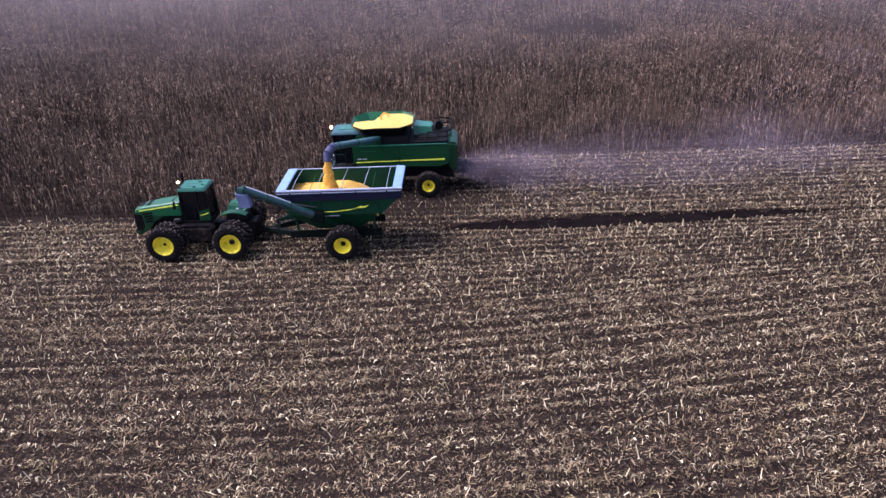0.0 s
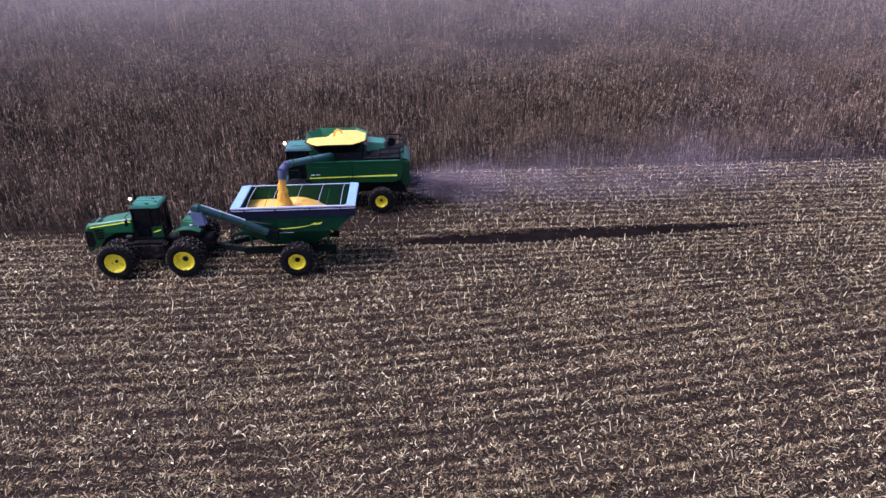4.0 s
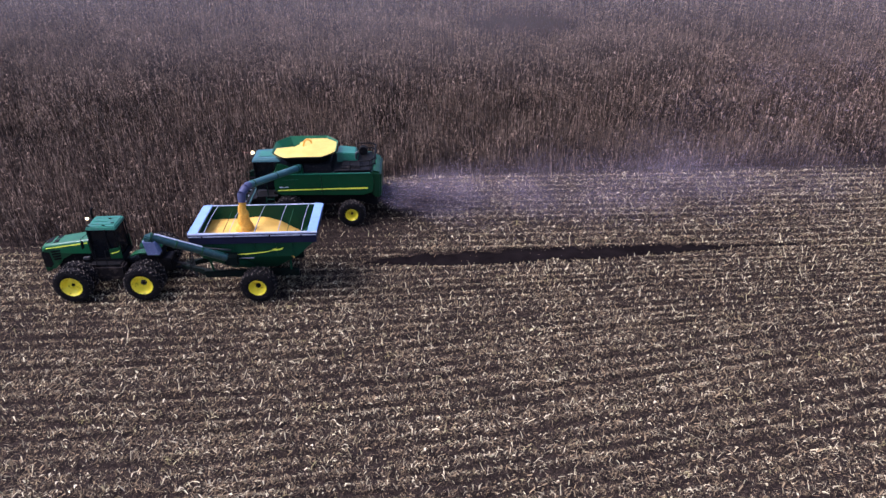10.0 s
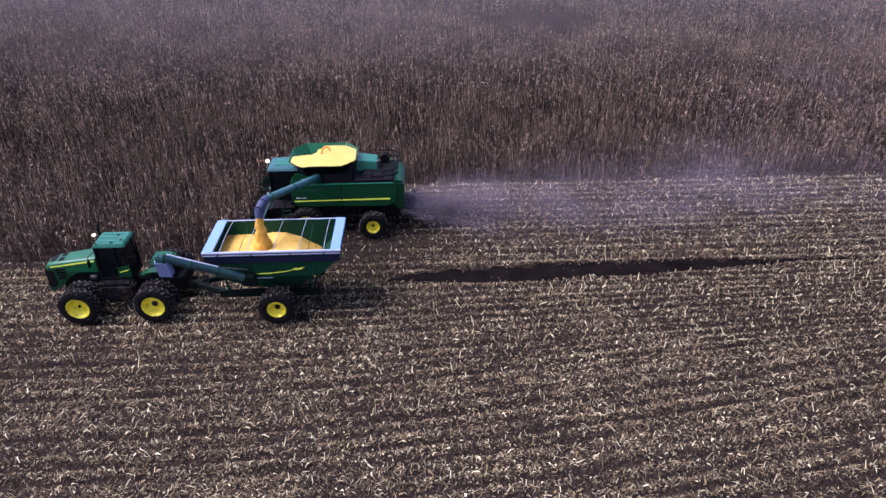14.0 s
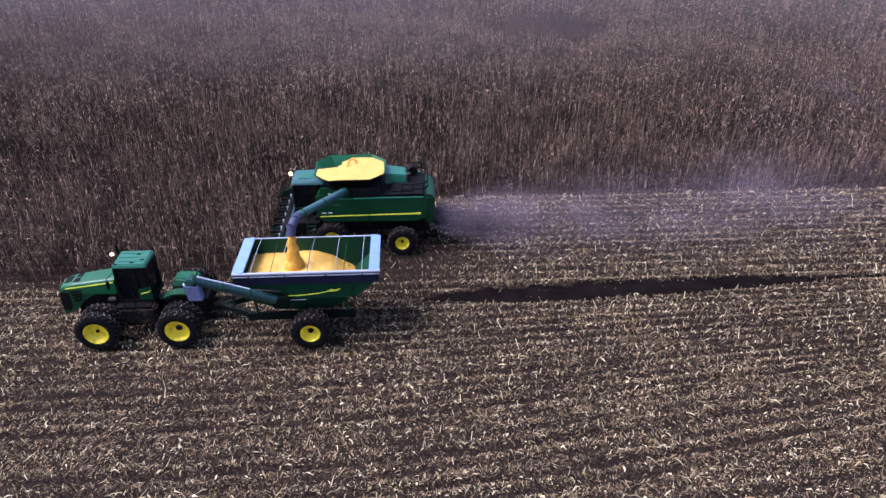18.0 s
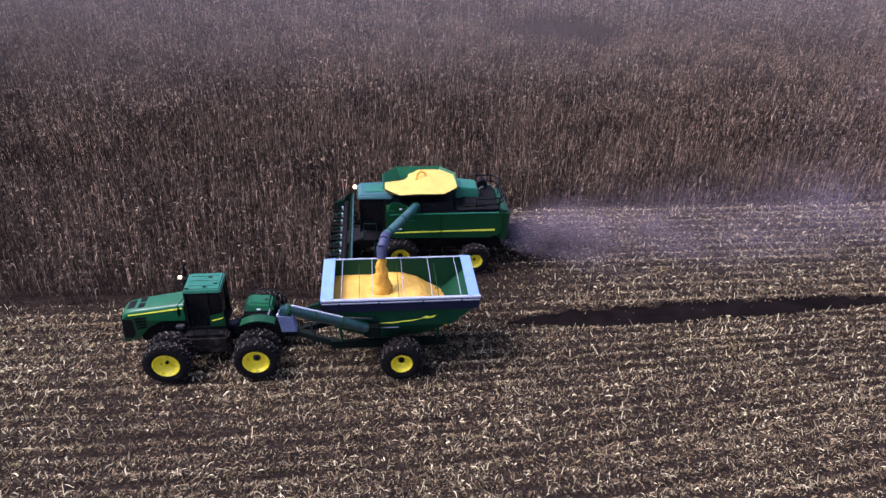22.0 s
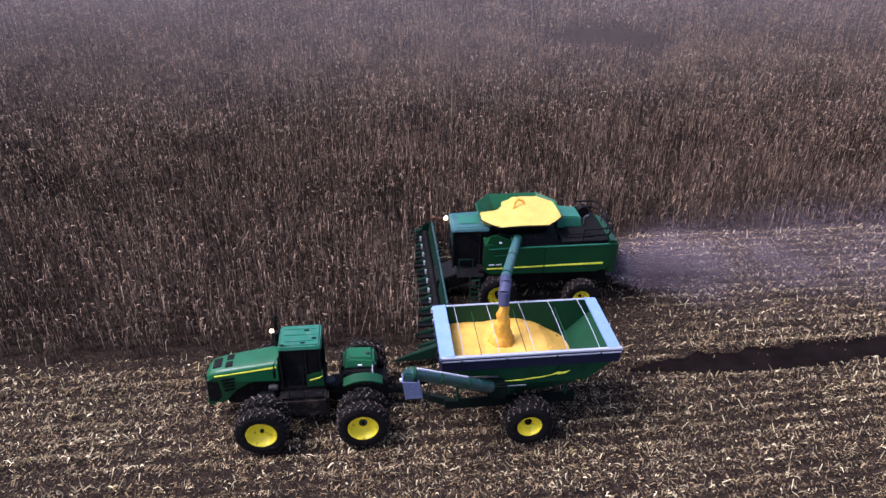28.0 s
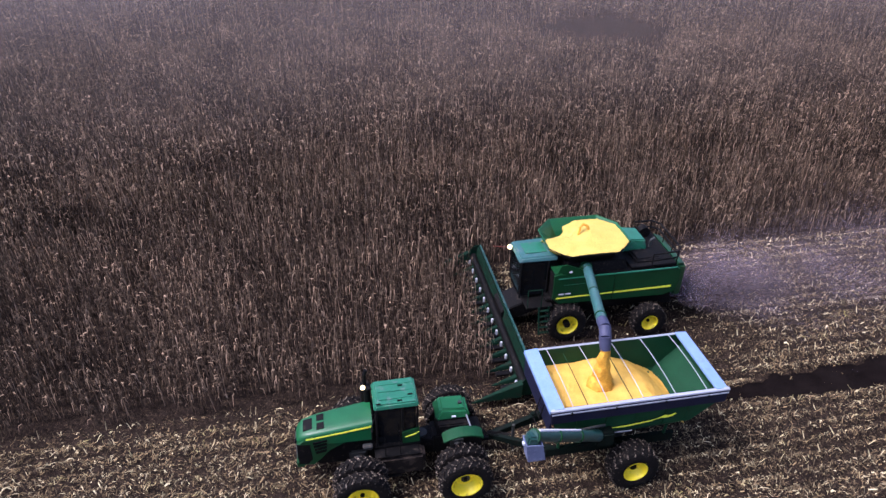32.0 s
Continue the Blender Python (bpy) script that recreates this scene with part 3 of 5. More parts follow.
def make_wheel(radius, width, rim_r, dish, lugs, hole):
    """A farm wheel whose outer face looks towards -y: tyre with chevron lugs, dished rim, hub with bolts."""
    h = width / 2
    hub = tube((0, -h + dish + 0.02, 0), (0, -h + dish - 0.07, 0), 0.15 if hole else 0.085, 0.11 if hole else 0.07, 20)
    wheel = part("wheel", hub, BLACK, None, "dark greasy hub", True)
    side = [(-h * 0.86, rim_r + 0.01), (-h * 0.98, rim_r + 0.08), (-h, (rim_r + radius) / 2), (-h * 0.92, radius - 0.10), (-h * 0.80, radius - 0.045),
            (0, radius - 0.03), (h * 0.80, radius - 0.045), (h * 0.92, radius - 0.10), (h, (rim_r + radius) / 2), (h * 0.98, rim_r + 0.08), (h * 0.86, rim_r + 0.01)]
    part("tyre", lathe(side, 40), RUBBER, wheel, "muddy black rubber tyre", True)
    tread = bmesh.new()
    for i in range(lugs):
        for s in (-1, 1):
            a0 = math.tau * (i + (0.5 if s > 0 else 0)) / lugs
            ring = []
            for along, turn in ((0.02, 0.0), (0.55, 0.10), (0.96, 0.17)):
                ring.append((s * h * along, a0 + turn))
            for (ya, aa), (yb, ab) in zip(ring, ring[1:]):
                wide = 0.032 / radius
                pts = []
                for rad in (radius - 0.06, radius + 0.012):
                    drop = 0.035 if abs(yb) > h * 0.7 else 0.0
                    for yy, ang, d in ((ya, aa - wide, 0), (yb, ab - wide, drop), (yb, ab + wide, drop), (ya, aa + wide, 0)):
                        pts.append(((rad - d) * math.cos(ang), yy, (rad - d) * math.sin(ang)))
                v = [tread.verts.new(p) for p in pts]
                for f in ((4, 5, 6, 7), (0, 1, 5, 4), (1, 2, 6, 5), (2, 3, 7, 6), (3, 0, 4, 7)):
                    tread.faces.new([v[k] for k in f])
    part("tread", tread, LUG_MUD, wheel, "chevron lugs caked with mud and husks")
    disc = [(-h * 0.86, rim_r + 0.03), (-h * 0.93, rim_r + 0.03), (-h * 0.93, rim_r), (-h * 0.80, rim_r - 0.03), (-h * 0.70 + dish * 0.3, rim_r - 0.06), (-h + dish + 0.02, rim_r * 0.62),
            (-h + dish, rim_r * 0.5), (-h + dish, 0.10), (-h + dish, 0.001)]
    part("rim", lathe(disc, 40), YELLOW, wheel, "yellow painted steel rim", True)
    return wheel


def set_wheels(proto, thing, places):
    """Copies of a wheel under a thing; a place is x, y, z in the world and the way the outer face looks."""
    for x, y, z, out, spin in places:
        m = pose(x - thing.location.x, y - thing.location.y, z - thing.location.z, 0, 0, 0 if out < 0 else 180) @ pose(0, 0, 0, 0, spin, 0)
        got = copy_thing(proto, m)
        got.parent = thing
    for o in (*proto.children, proto):
        bpy.data.objects.remove(o)


def slats(name, count, start, step, size, mat, thing, label=""):
    """A row of alike small boxes, each a part."""
    for i in range(count):
        c = [a + b * i for a, b in zip(start, step)]
        put(name, box(c[0] - size[0] / 2, c[0] + size[0] / 2, c[1] - size[1] / 2, c[1] + size[1] / 2, c[2] - size[2] / 2, c[2] + size[2] / 2), mat, thing, label)


def shell(rings, thick=0.045):
    """An open hopper through rings of corners from the top down, with walls of some thickness."""
    bm = bmesh.new()
    k = len(rings[0])
    outer, inner = [], []
    for ring in rings:
        c = sum((Vector(p) for p in ring), Vector()) / k
        outer.append([bm.verts.new(p) for p in ring])
        inner.append([bm.verts.new(Vector(p) + Vector(((c.x - p[0]) and math.copysign(thick, c.x - p[0]), (c.y - p[1]) and math.copysign(thick, c.y - p[1]), 0.0))) for p in ring])
    for i in range(len(rings) - 1):
        for j in range(k):
            n_ = (j + 1) % k
            bm.faces.new((outer[i][j], outer[i][n_], outer[i + 1][n_], outer[i + 1][j]))
            bm.faces.new((inner[i][n_], inner[i][j], inner[i + 1][j], inner[i + 1][n_]))
    for j in range(k):
        n_ = (j + 1) % k
        bm.faces.new((outer[0][n_], outer[0][j], inner[0][j], inner[0][n_]))
        bm.faces.new((outer[-1][j], outer[-1][n_], inner[-1][n_], inner[-1][j]))
    bm.faces.new(inner[-1])
    return bm


def heap(x0, x1, y0, y1, skirt, shape, step=0.07, jitter=0.018, inside=None, taper=0.0):
    """A mound of kernels over a plan, with its underside closed flat."""
    xs, ys = np.arange(x0, x1 + step, step), np.arange(y0, y1 + step, step)
    r = np.random.default_rng(5)
    bm = bmesh.new()
    top = {}
    for i, x in enumerate(xs):
        for j, y in enumerate(ys):
            if inside is None or inside(x, y):
                top[i, j] = bm.verts.new((x, y, shape(x, y) + r.normal(0, jitter)))
    for (i, j), v in list(top.items()):
        ring = [top.get(k) for k in ((i, j), (i + 1, j), (i + 1, j + 1), (i, j + 1))]
        if all(ring):
            bm.faces.new(ring)
    edges = [e_ for e_ in bm.edges if e_.is_boundary]
    low = bmesh.ops.extrude_edge_only(bm, edges=edges)
    for v in low["geom"]:
        if isinstance(v, bmesh.types.BMVert):
            v.co.z -= skirt
            v.co.x += ((x0 + x1) / 2 - v.co.x) * taper
            v.co.y += ((y0 + y1) / 2 - v.co.y) * taper
    return bm


def loft(sections, mid):
    """A shell through upright rounded sections: x, low z, top z, half width."""
    bm = bmesh.new()
    rings = []
    for x, lo, hi, half in sections:
        ring = [(-half, lo), (-half, hi - 0.20)]
        for k in range(1, 6):
            a = math.pi / 2 * k / 6
            ring.append((-half + 0.16 * (1 - math.cos(a)), hi - 0.20 + 0.17 * math.sin(a)))
        ring.append((-half * 0.5, hi - 0.008))
        ring += [(0.0, hi)] + [(-y, z) for y, z in ring[::-1]]
        rings.append([bm.verts.new((x, mid + y, z)) for y, z in ring])
    for p, q in zip(rings, rings[1:]):
        for k in range(len(p) - 1):
            bm.faces.new((p[k], p[k + 1], q[k + 1], q[k]))
        bm.faces.new((p[-1], p[0], q[0], q[-1]))
    bm.faces.new(rings[0])
    bm.faces.new(rings[-1][::-1])
    return bm


# ---- tractor ----
tractor = empty("tractor", -7.8, 2.85, 0, "green articulated four-wheel-drive tractor with dual wheels and yellow rims", "tractor")
TY = 2.85
hood = put("hood", loft([(-11.86, 1.95, 2.10, 0.34), (-11.78, 1.95, 2.28, 0.42), (-11.60, 1.98, 2.42, 0.49), (-11.20, 2.0, 2.51, 0.54), (-10.4, 1.96, 2.63, 0.58), (-9.15, 1.95, 2.80, 0.61)], TY), LIT_GREEN, tractor, "bright green sloping engine hood", True)
for s, nm in ((-1, "side_panel"), (1, "side_panel")):
    y0 = TY + s * 0.47
    put(nm, prism([(-11.78, 1.05), (-11.30, 1.0), (-11.05, 1.25), (-10.75, 1.62), (-10.2, 1.92), (-9.2, 1.98), (-9.2, 2.35), (-11.6, 2.2), (-11.80, 2.05)], y0 - 0.06 + 0.02 * s, y0 + 0.06 + 0.02 * s, 0.015), GREEN, tractor)
put("nose", hull([(-11.88, TY - 0.40, 1.05), (-11.60, TY - 0.46, 1.0), (-11.60, TY + 0.46, 1.0), (-11.88, TY + 0.40, 1.05), (-11.84, TY - 0.38, 2.12), (-11.60, TY - 0.44, 2.36), (-11.60, TY + 0.44, 2.36), (-11.84, TY + 0.38, 2.12)], 0.05), BLACK, tractor, "black front grille mesh")
slats("grille_bar", 5, (-11.90, TY, 1.25), (0.004, 0, 0.18), (0.03, 0.70, 0.04), GREY, tractor)
for s in (-1, 1):
    put("headlight", box(-11.90, -11.84, TY + s * 0.27 - 0.09, TY + s * 0.27 + 0.09, 1.98, 2.10, 0.02), GLASS_DARK, tractor, "dark headlight lens")
    band = bmesh.new()
    rings = []
    for x, hi, half in ((-11.50, 2.455, 0.505), (-11.20, 2.51, 0.54), (-10.4, 2.63, 0.58), (-9.20, 2.793, 0.609)):
        wide = 0.045 + 0.012 * (x + 11.5)
        rings.append([band.verts.new((x, TY + s * y, z)) for y, z in ((half - 0.05, hi - 0.235), (half + 0.012, hi - 0.235), (half + 0.004, hi - 0.235 + wide), (half - 0.05, hi - 0.235 + wide))])
    for p, q in zip(rings, rings[1:]):
        for k in range(4):
            band.faces.new((p[k], p[(k + 1) % 4], q[(k + 1) % 4], q[k]))
    band.faces.new(rings[0])
    band.faces.new(rings[-1])
    put("stripe", band, STRIPE, tractor, "bright yellow hood stripe")
    for i in range(4):
        x, z = -11.28 + 0.02 * i, 2.12 - 0.16 * i
        put("side_louvre", prism([(x, z), (x + 0.52 - 0.04 * i, z + 0.07), (x + 0.50 - 0.04 * i, z - 0.02), (x + 0.02, z - 0.09)], TY + s * 0.565 - 0.02, TY + s * 0.565 + 0.012), BLACK, tractor)
for k in (-1, 1):
    put("side_grille", prism([(-11.84, 1.12), (-11.52, 1.08), (-11.34, 1.30), (-11.38, 2.02), (-11.80, 2.08)], *sorted((TY + k * 0.53, TY + k * 0.555))), BLACK, tractor, "black side grille mesh")
for y in (TY - 0.20, TY + 0.20):
    put("top_vent", prism([(-11.10, 2.50), (-10.84, 2.54), (-10.84, 2.578), (-11.10, 2.536)], y - 0.15, y + 0.15), BLACK, tractor, "black hood vent")
put("front_screen", prism([(-11.58, 2.40), (-11.26, 2.48), (-11.26, 2.508), (-11.58, 2.438)], TY - 0.26, TY + 0.26), BLACK, tractor, "dark mesh screen in the hood")
put("engine_block", hull([(-11.2, TY - 0.36, 0.75), (-9.0, TY - 0.42, 0.7), (-9.0, TY + 0.42, 0.7), (-11.2, TY + 0.36, 0.75), (-11.2, TY - 0.40, 1.9), (-9.0, TY - 0.42, 2.0), (-9.0, TY + 0.42, 2.0), (-11.2, TY + 0.40, 1.9)], 0.05), BLACK, tractor, "dark greasy engine and front frame")
put("front_weight", box(-11.95, -11.65, TY - 0.4, TY + 0.4, 0.75, 1.05, 0.04), GREEN, tractor)
for x in (-9.72, -6.08):
    put("axle", tube((x, 0.75, 0.97), (x, 4.30, 0.97), 0.16, None, 16), GREY, tractor, smooth=True)
    put("axle_housing", box(x - 0.33, x + 0.33, TY - 0.5, TY + 0.5, 0.62, 1.28, 0.08), GREY, tractor)
put("cab_floor", box(-9.15, -7.45, TY - 0.72, TY + 0.72, 1.48, 1.66, 0.03), BLACK, tractor)
cab = put("cab", hull([(-9.05, TY - 0.62, 1.66), (-7.62, TY - 0.66, 1.66), (-7.62, TY + 0.66, 1.66), (-9.05, TY + 0.62, 1.66), (-8.98, TY - 0.64, 3.36), (-7.60, TY - 0.66, 3.36), (-7.60, TY + 0.66, 3.36), (-8.98, TY + 0.64, 3.36)], 0.04), GLASS_DARK, tractor, "dark reflective cab glass")
for s in (-1, 1):
    for x in (-9.02, -8.10, -7.58):
        put("cab_post", tube((x, TY + s * 0.66, 1.62), (x + 0.03, TY + s * 0.67, 3.38), 0.045, None, 8), BLACK, tractor)
    put("cab_corner", prism([(-8.12, 1.66), (-7.50, 1.66), (-7.50, 2.45), (-7.62, 2.30), (-8.12, 2.22)], TY + s * 0.69 - 0.03, TY + s * 0.69 + 0.03, 0.01), GREEN, tractor)
    put("corner_stripe", prism([(-8.02, 1.95), (-7.62, 2.06), (-7.52, 2.17), (-7.60, 2.12), (-8.02, 2.0)], TY + s * 0.728 - 0.008, TY + s * 0.728 + 0.008), STRIPE, tractor, "yellow stripe")
    put("door_handle", box(-8.24, -8.20, TY + s * 0.70 - 0.03, TY + s * 0.70 + 0.03, 2.1, 2.3, 0.01), BLACK, tractor)
    put("mirror_arm", pipe([(-9.0, TY + s * 0.66, 3.2), (-9.2, TY + s * 1.1, 3.1), (-9.2, TY + s * 1.1, 2.6)], 0.018, 6), BLACK, tractor)
    put("mirror", box(-9.23, -9.17, TY + s * 1.1 - 0.12, TY + s * 1.1 + 0.12, 2.55, 2.95, 0.02), BLACK, tractor)
roof = put("cab_roof", hull([(-9.10, TY - 0.70, 3.36), (-7.46, TY - 0.70, 3.36), (-7.46, TY + 0.70, 3.36), (-9.10, TY + 0.70, 3.36), (-8.98, TY - 0.63, 3.56), (-7.54, TY - 0.64, 3.57), (-7.54, TY + 0.64, 3.57), (-8.98, TY + 0.63, 3.56)], 0.05), GREEN_TOP, tractor, "dusty green cab roof", True)
for y in (TY - 0.35, TY + 0.02, TY + 0.38):
    put("roof_rib", box(-8.85, -7.68, y - 0.035, y + 0.035, 3.565, 3.585, 0.008), GREEN_TOP, roof)
for x, y in ((-8.15, TY - 0.5), (-8.05, TY + 0.25), (-7.75, TY - 0.25), (-8.9, TY - 0.58)):
    put("roof_latch", box(x - 0.09, x + 0.09, y - 0.03, y + 0.03, 3.57, 3.605, 0.01), BLACK, roof)
put("lamp_bracket", pipe([(-9.0, TY + 0.35, 3.45), (-9.32, TY + 0.40, 3.48)], 0.02, 6), BLACK, tractor)
globe = bmesh.new()
bmesh.ops.create_uvsphere(globe, u_segments=14, v_segments=10, radius=0.09, matrix=Matrix.Translation((-9.36, TY + 0.40, 3.52)) @ Matrix.Diagonal((1, 1, 0.8, 1)))
put("warning_lamp", globe, lamp_lit, tractor, "lit amber warning lamp", True)
stack = put("exhaust_stack", tube((-9.28, TY + 0.83, 2.0), (-9.28, TY + 0.83, 3.25), 0.19, None, 16), BLACK, tractor, "black exhaust muffler", True)
put("exhaust_pipe", pipe([(-9.28, TY + 0.83, 3.25), (-9.28, TY + 0.83, 3.75), (-9.20, TY + 0.86, 3.92)], 0.07, 12), BLACK, stack)
put("intake_stack", tube((-9.22, TY + 0.55, 2.6), (-9.22, TY + 0.55, 3.35), 0.13, None, 14), BLACK, tractor, smooth=True)
put("fuel_tank", box(-9.0, -7.35, TY - 1.18, TY - 0.55, 0.55, 1.46, 0.10), MUDDY_STEEL, tractor, "fuel tank caked with brown mud")
put("step_platform", box(-9.15, -7.55, TY - 1.12, TY - 0.66, 1.47, 1.52, 0.01), BLACK, tractor, "dusty black step platform")
for i, z in enumerate((0.55, 0.82, 1.10, 1.36)):
    put("step", box(-8.75, -8.25, TY - 1.22 + 0.03 * i, TY - 1.02 + 0.03 * i, z - 0.02, z + 0.02, 0.008), BLACK, tractor)
for x in (-8.77, -8.23):
    put("step_rail", pipe([(x, TY - 1.18, 0.5), (x, TY - 1.08, 1.5), (x, TY - 0.95, 2.3)], 0.02, 6), BLACK, tractor)
put("battery_box", box(-9.55, -9.20, TY - 0.84, TY - 0.62, 1.66, 1.82, 0.03), GREY, tractor, "pale grey box beside the hood")
put("joint", tube((-7.35, TY, 0.55), (-7.35, TY, 1.35), 0.22, None, 16), GREY, tractor, "greasy steering joint", True)
put("joint_arm", hull([(-7.75, TY - 0.35, 0.65), (-6.9, TY - 0.45, 0.65), (-6.9, TY + 0.45, 0.65), (-7.75, TY + 0.35, 0.65), (-7.75, TY - 0.3, 1.25), (-6.9, TY - 0.4, 1.3), (-6.9, TY + 0.4, 1.3), (-7.75, TY + 0.3, 1.25)], 0.04), BLACK, tractor)
put("rear_frame", hull([(-7.0, TY - 0.45, 0.6), (-5.1, TY - 0.45, 0.6), (-5.1, TY + 0.45, 0.6), (-7.0, TY + 0.45, 0.6), (-7.0, TY - 0.42, 1.45), (-5.1, TY - 0.42, 1.4), (-5.1, TY + 0.42, 1.4), (-7.0, TY + 0.42, 1.45)], 0.05), BLACK, tractor)
put("rear_tank", hull([(-6.80, TY - 0.42, 1.45), (-5.50, TY - 0.42, 1.45), (-5.50, TY + 0.44, 1.45), (-6.80, TY + 0.44, 1.45), (-6.76, TY - 0.38, 1.92), (-5.54, TY - 0.40, 1.90), (-5.54, TY + 0.42, 1.90), (-6.76, TY + 0.40, 1.92)], 0.05), BLACK, tractor, "dark tank over the rear axle")
deck = put("rear_cover", hull([(-6.85, TY - 0.18, 1.93), (-5.48, TY - 0.18, 1.91), (-5.48, TY + 0.86, 1.91), (-6.85, TY + 0.86, 1.93), (-6.60, TY + 0.00, 2.33), (-5.62, TY - 0.04, 2.27), (-5.62, TY + 0.74, 2.27), (-6.60, TY + 0.74, 2.33)], 0.09), LIT_GREEN, tractor, "rounded green rear cover", True)
put("tank_cap", tube((-5.85, TY + 0.3, 2.29), (-5.85, TY + 0.3, 2.35), 0.07, None, 12), GREY, deck)
put("tank_badge", box(-6.22, -6.06, TY - 0.17, TY - 0.10, 2.04, 2.09), SKIN_WHITE, deck, "small pale badge")
for s in (-1, 1):
    out = bmesh.new()
    arc = [(-6.00 + 1.42 * math.cos(a), 0.97 + 1.42 * math.sin(a)) for a in np.linspace(radians(60), radians(122), 11)]
    inn = [(-6.00 + 1.36 * math.cos(a), 0.97 + 1.36 * math.sin(a)) for a in np.linspace(radians(122), radians(60), 11)]
    y0, y1 = sorted((TY + s * 0.95, TY + s * 1.42))
    if s < 0:
        put("fender", prism(arc + inn, y0, y1, 0.015), GREEN, tractor, "dusty green fender arching over the wheel")
    put("tail_light", box(-5.28, -5.22, TY + s * 1.0 - 0.1, TY + s * 1.0 + 0.1, 2.02, 2.14, 0.01), BLACK, tractor)
put("fender_post", pipe([(-5.66, TY - 0.95, 2.22), (-5.66, TY + 0.1, 2.0)], 0.028, 8), WORN_GREY, tractor, "pale fender brace")
put("fender_stay", pipe([(-6.5, TY - 1.0, 2.2), (-6.5, TY - 0.4, 1.7)], 0.04, 8), BLACK, tractor)
put("drawbar", box(-5.3, -4.55, TY - 0.10, TY + 0.10, 0.52, 0.62, 0.01), BLACK, tractor)
for k in range(3):
    put("hose", pipe([(-5.4, TY - 0.2 + 0.15 * k, 1.35), (-4.9, TY - 0.2 + 0.13 * k, 1.0 - 0.05 * k), (-4.3, TY - 0.25 + 0.08 * k, 0.85), (-3.8, TY - 0.35, 0.9)], 0.02, 6), BLACK, tractor)
front_dual = make_wheel(0.98, 0.52, 0.53, 0.28, 22, False)
set_wheels(front_dual, tractor, [(-9.72, 0.70, 0.97, -1, 0), (-9.72, 4.36, 0.97, 1, 31)])
deep_dual = make_wheel(0.98, 0.52, 0.53, 0.34, 22, False)
set_wheels(deep_dual, tractor, [(-6.08, 0.70, 0.97, -1, 70), (-6.08, 4.36, 0.97, 1, 9), (-9.72, 1.36, 0.97, -1, 50), (-9.72, 3.74, 0.97, 1, 14), (-6.08, 1.36, 0.97, -1, 26), (-6.08, 3.74, 0.97, 1, 83)])

# ---- grain cart ----
CY = 2.25
cart = empty("grain_cart", 0, CY, 0, "dark green grain cart with open hopper and folded side auger", "grain cart")
hopper = put("hopper", shell([[(-3.12, 0.72, 3.84), (3.12, 0.72, 3.84), (3.12, 3.79, 3.84), (-3.12, 3.79, 3.84)],
                              [(-3.12, 0.72, 3.30), (3.12, 0.72, 3.30), (3.12, 3.79, 3.30), (-3.12, 3.79, 3.30)],
                              [(-2.75, 0.78, 2.38), (2.15, 0.78, 2.38), (2.15, 3.72, 2.38), (-2.75, 3.72, 2.38)],
                              [(-1.5, 1.75, 1.15), (0.75, 1.75, 1.15), (0.75, 2.75, 1.15), (-1.5, 2.75, 1.15)]]), CART_GREEN, cart, "dark green sloping hopper walls")
for x in (-2.2, -1.1, 0.0, 1.1, 1.95):
    put("wall_rib", hull([(x - 0.03, 0.735, 2.40), (x + 0.03, 0.735, 2.40), (x + 0.03, 0.79, 2.40), (x - 0.03, 0.79, 2.40), (x - 0.03, 0.675, 3.28), (x + 0.03, 0.675, 3.28), (x + 0.03, 0.73, 3.28), (x - 0.03, 0.73, 3.28)]), CART_GREEN, hopper)
put("tarp_band", box(-3.20, 3.24, 0.60, 0.715, 3.27, 3.73, 0.02), NAVY, cart, "dark navy tarp rolled along the side")
put("tarp_roll", tube((-3.22, 0.66, 3.70), (3.28, 0.66, 3.70), 0.075, None, 12), NAVY, cart, "", True)
put("side_rail", box(-3.22, 3.30, 0.60, 0.74, 3.79, 3.87, 0.015), STEEL, cart, "galvanised side rail")
put("lower_rail", box(-3.20, 3.26, 0.575, 0.60, 3.69, 3.75, 0.008), STEEL, cart, "pale lower rail")
put("far_rail", box(-3.20, 3.20, 3.76, 3.86, 3.80, 3.86, 0.015), STEEL, cart, "galvanised far rail")
put("front_cap", hull([(-3.26, 0.66, 3.70), (-2.74, 0.66, 3.80), (-2.74, 3.85, 3.80), (-3.26, 3.85, 3.70), (-3.26, 0.66, 3.855), (-2.74, 0.66, 3.90), (-2.74, 3.85, 3.90), (-3.26, 3.85, 3.855)], 0.012), CAP, cart, "wide pale metal front end cap")
put("rear_cap", hull([(2.80, 0.66, 3.80), (3.26, 0.66, 3.70), (3.26, 3.85, 3.70), (2.80, 3.85, 3.80), (2.80, 0.66, 3.90), (3.26, 0.66, 3.855), (3.26, 3.85, 3.855), (2.80, 3.85, 3.90)], 0.012), CAP, cart, "wide pale metal rear end cap")
put("front_wall", box(-3.20, -3.13, 0.70, 3.80, 2.75, 3.72, 0.01), NAVY, cart)
put("rear_wall", box(3.13, 3.20, 0.70, 3.80, 3.28, 3.72, 0.01), NAVY, cart)
for x in (-2.42, -1.15, 0.12, 1.30, 2.48):
    put("tarp_bow", pipe([(x, 0.75, 3.86), (x, 1.5, 3.93), (x, 2.25, 3.95), (x, 3.0, 3.93), (x, 3.80, 3.86)], 0.014, 8), STEEL, cart, "thin pale tarp bow")
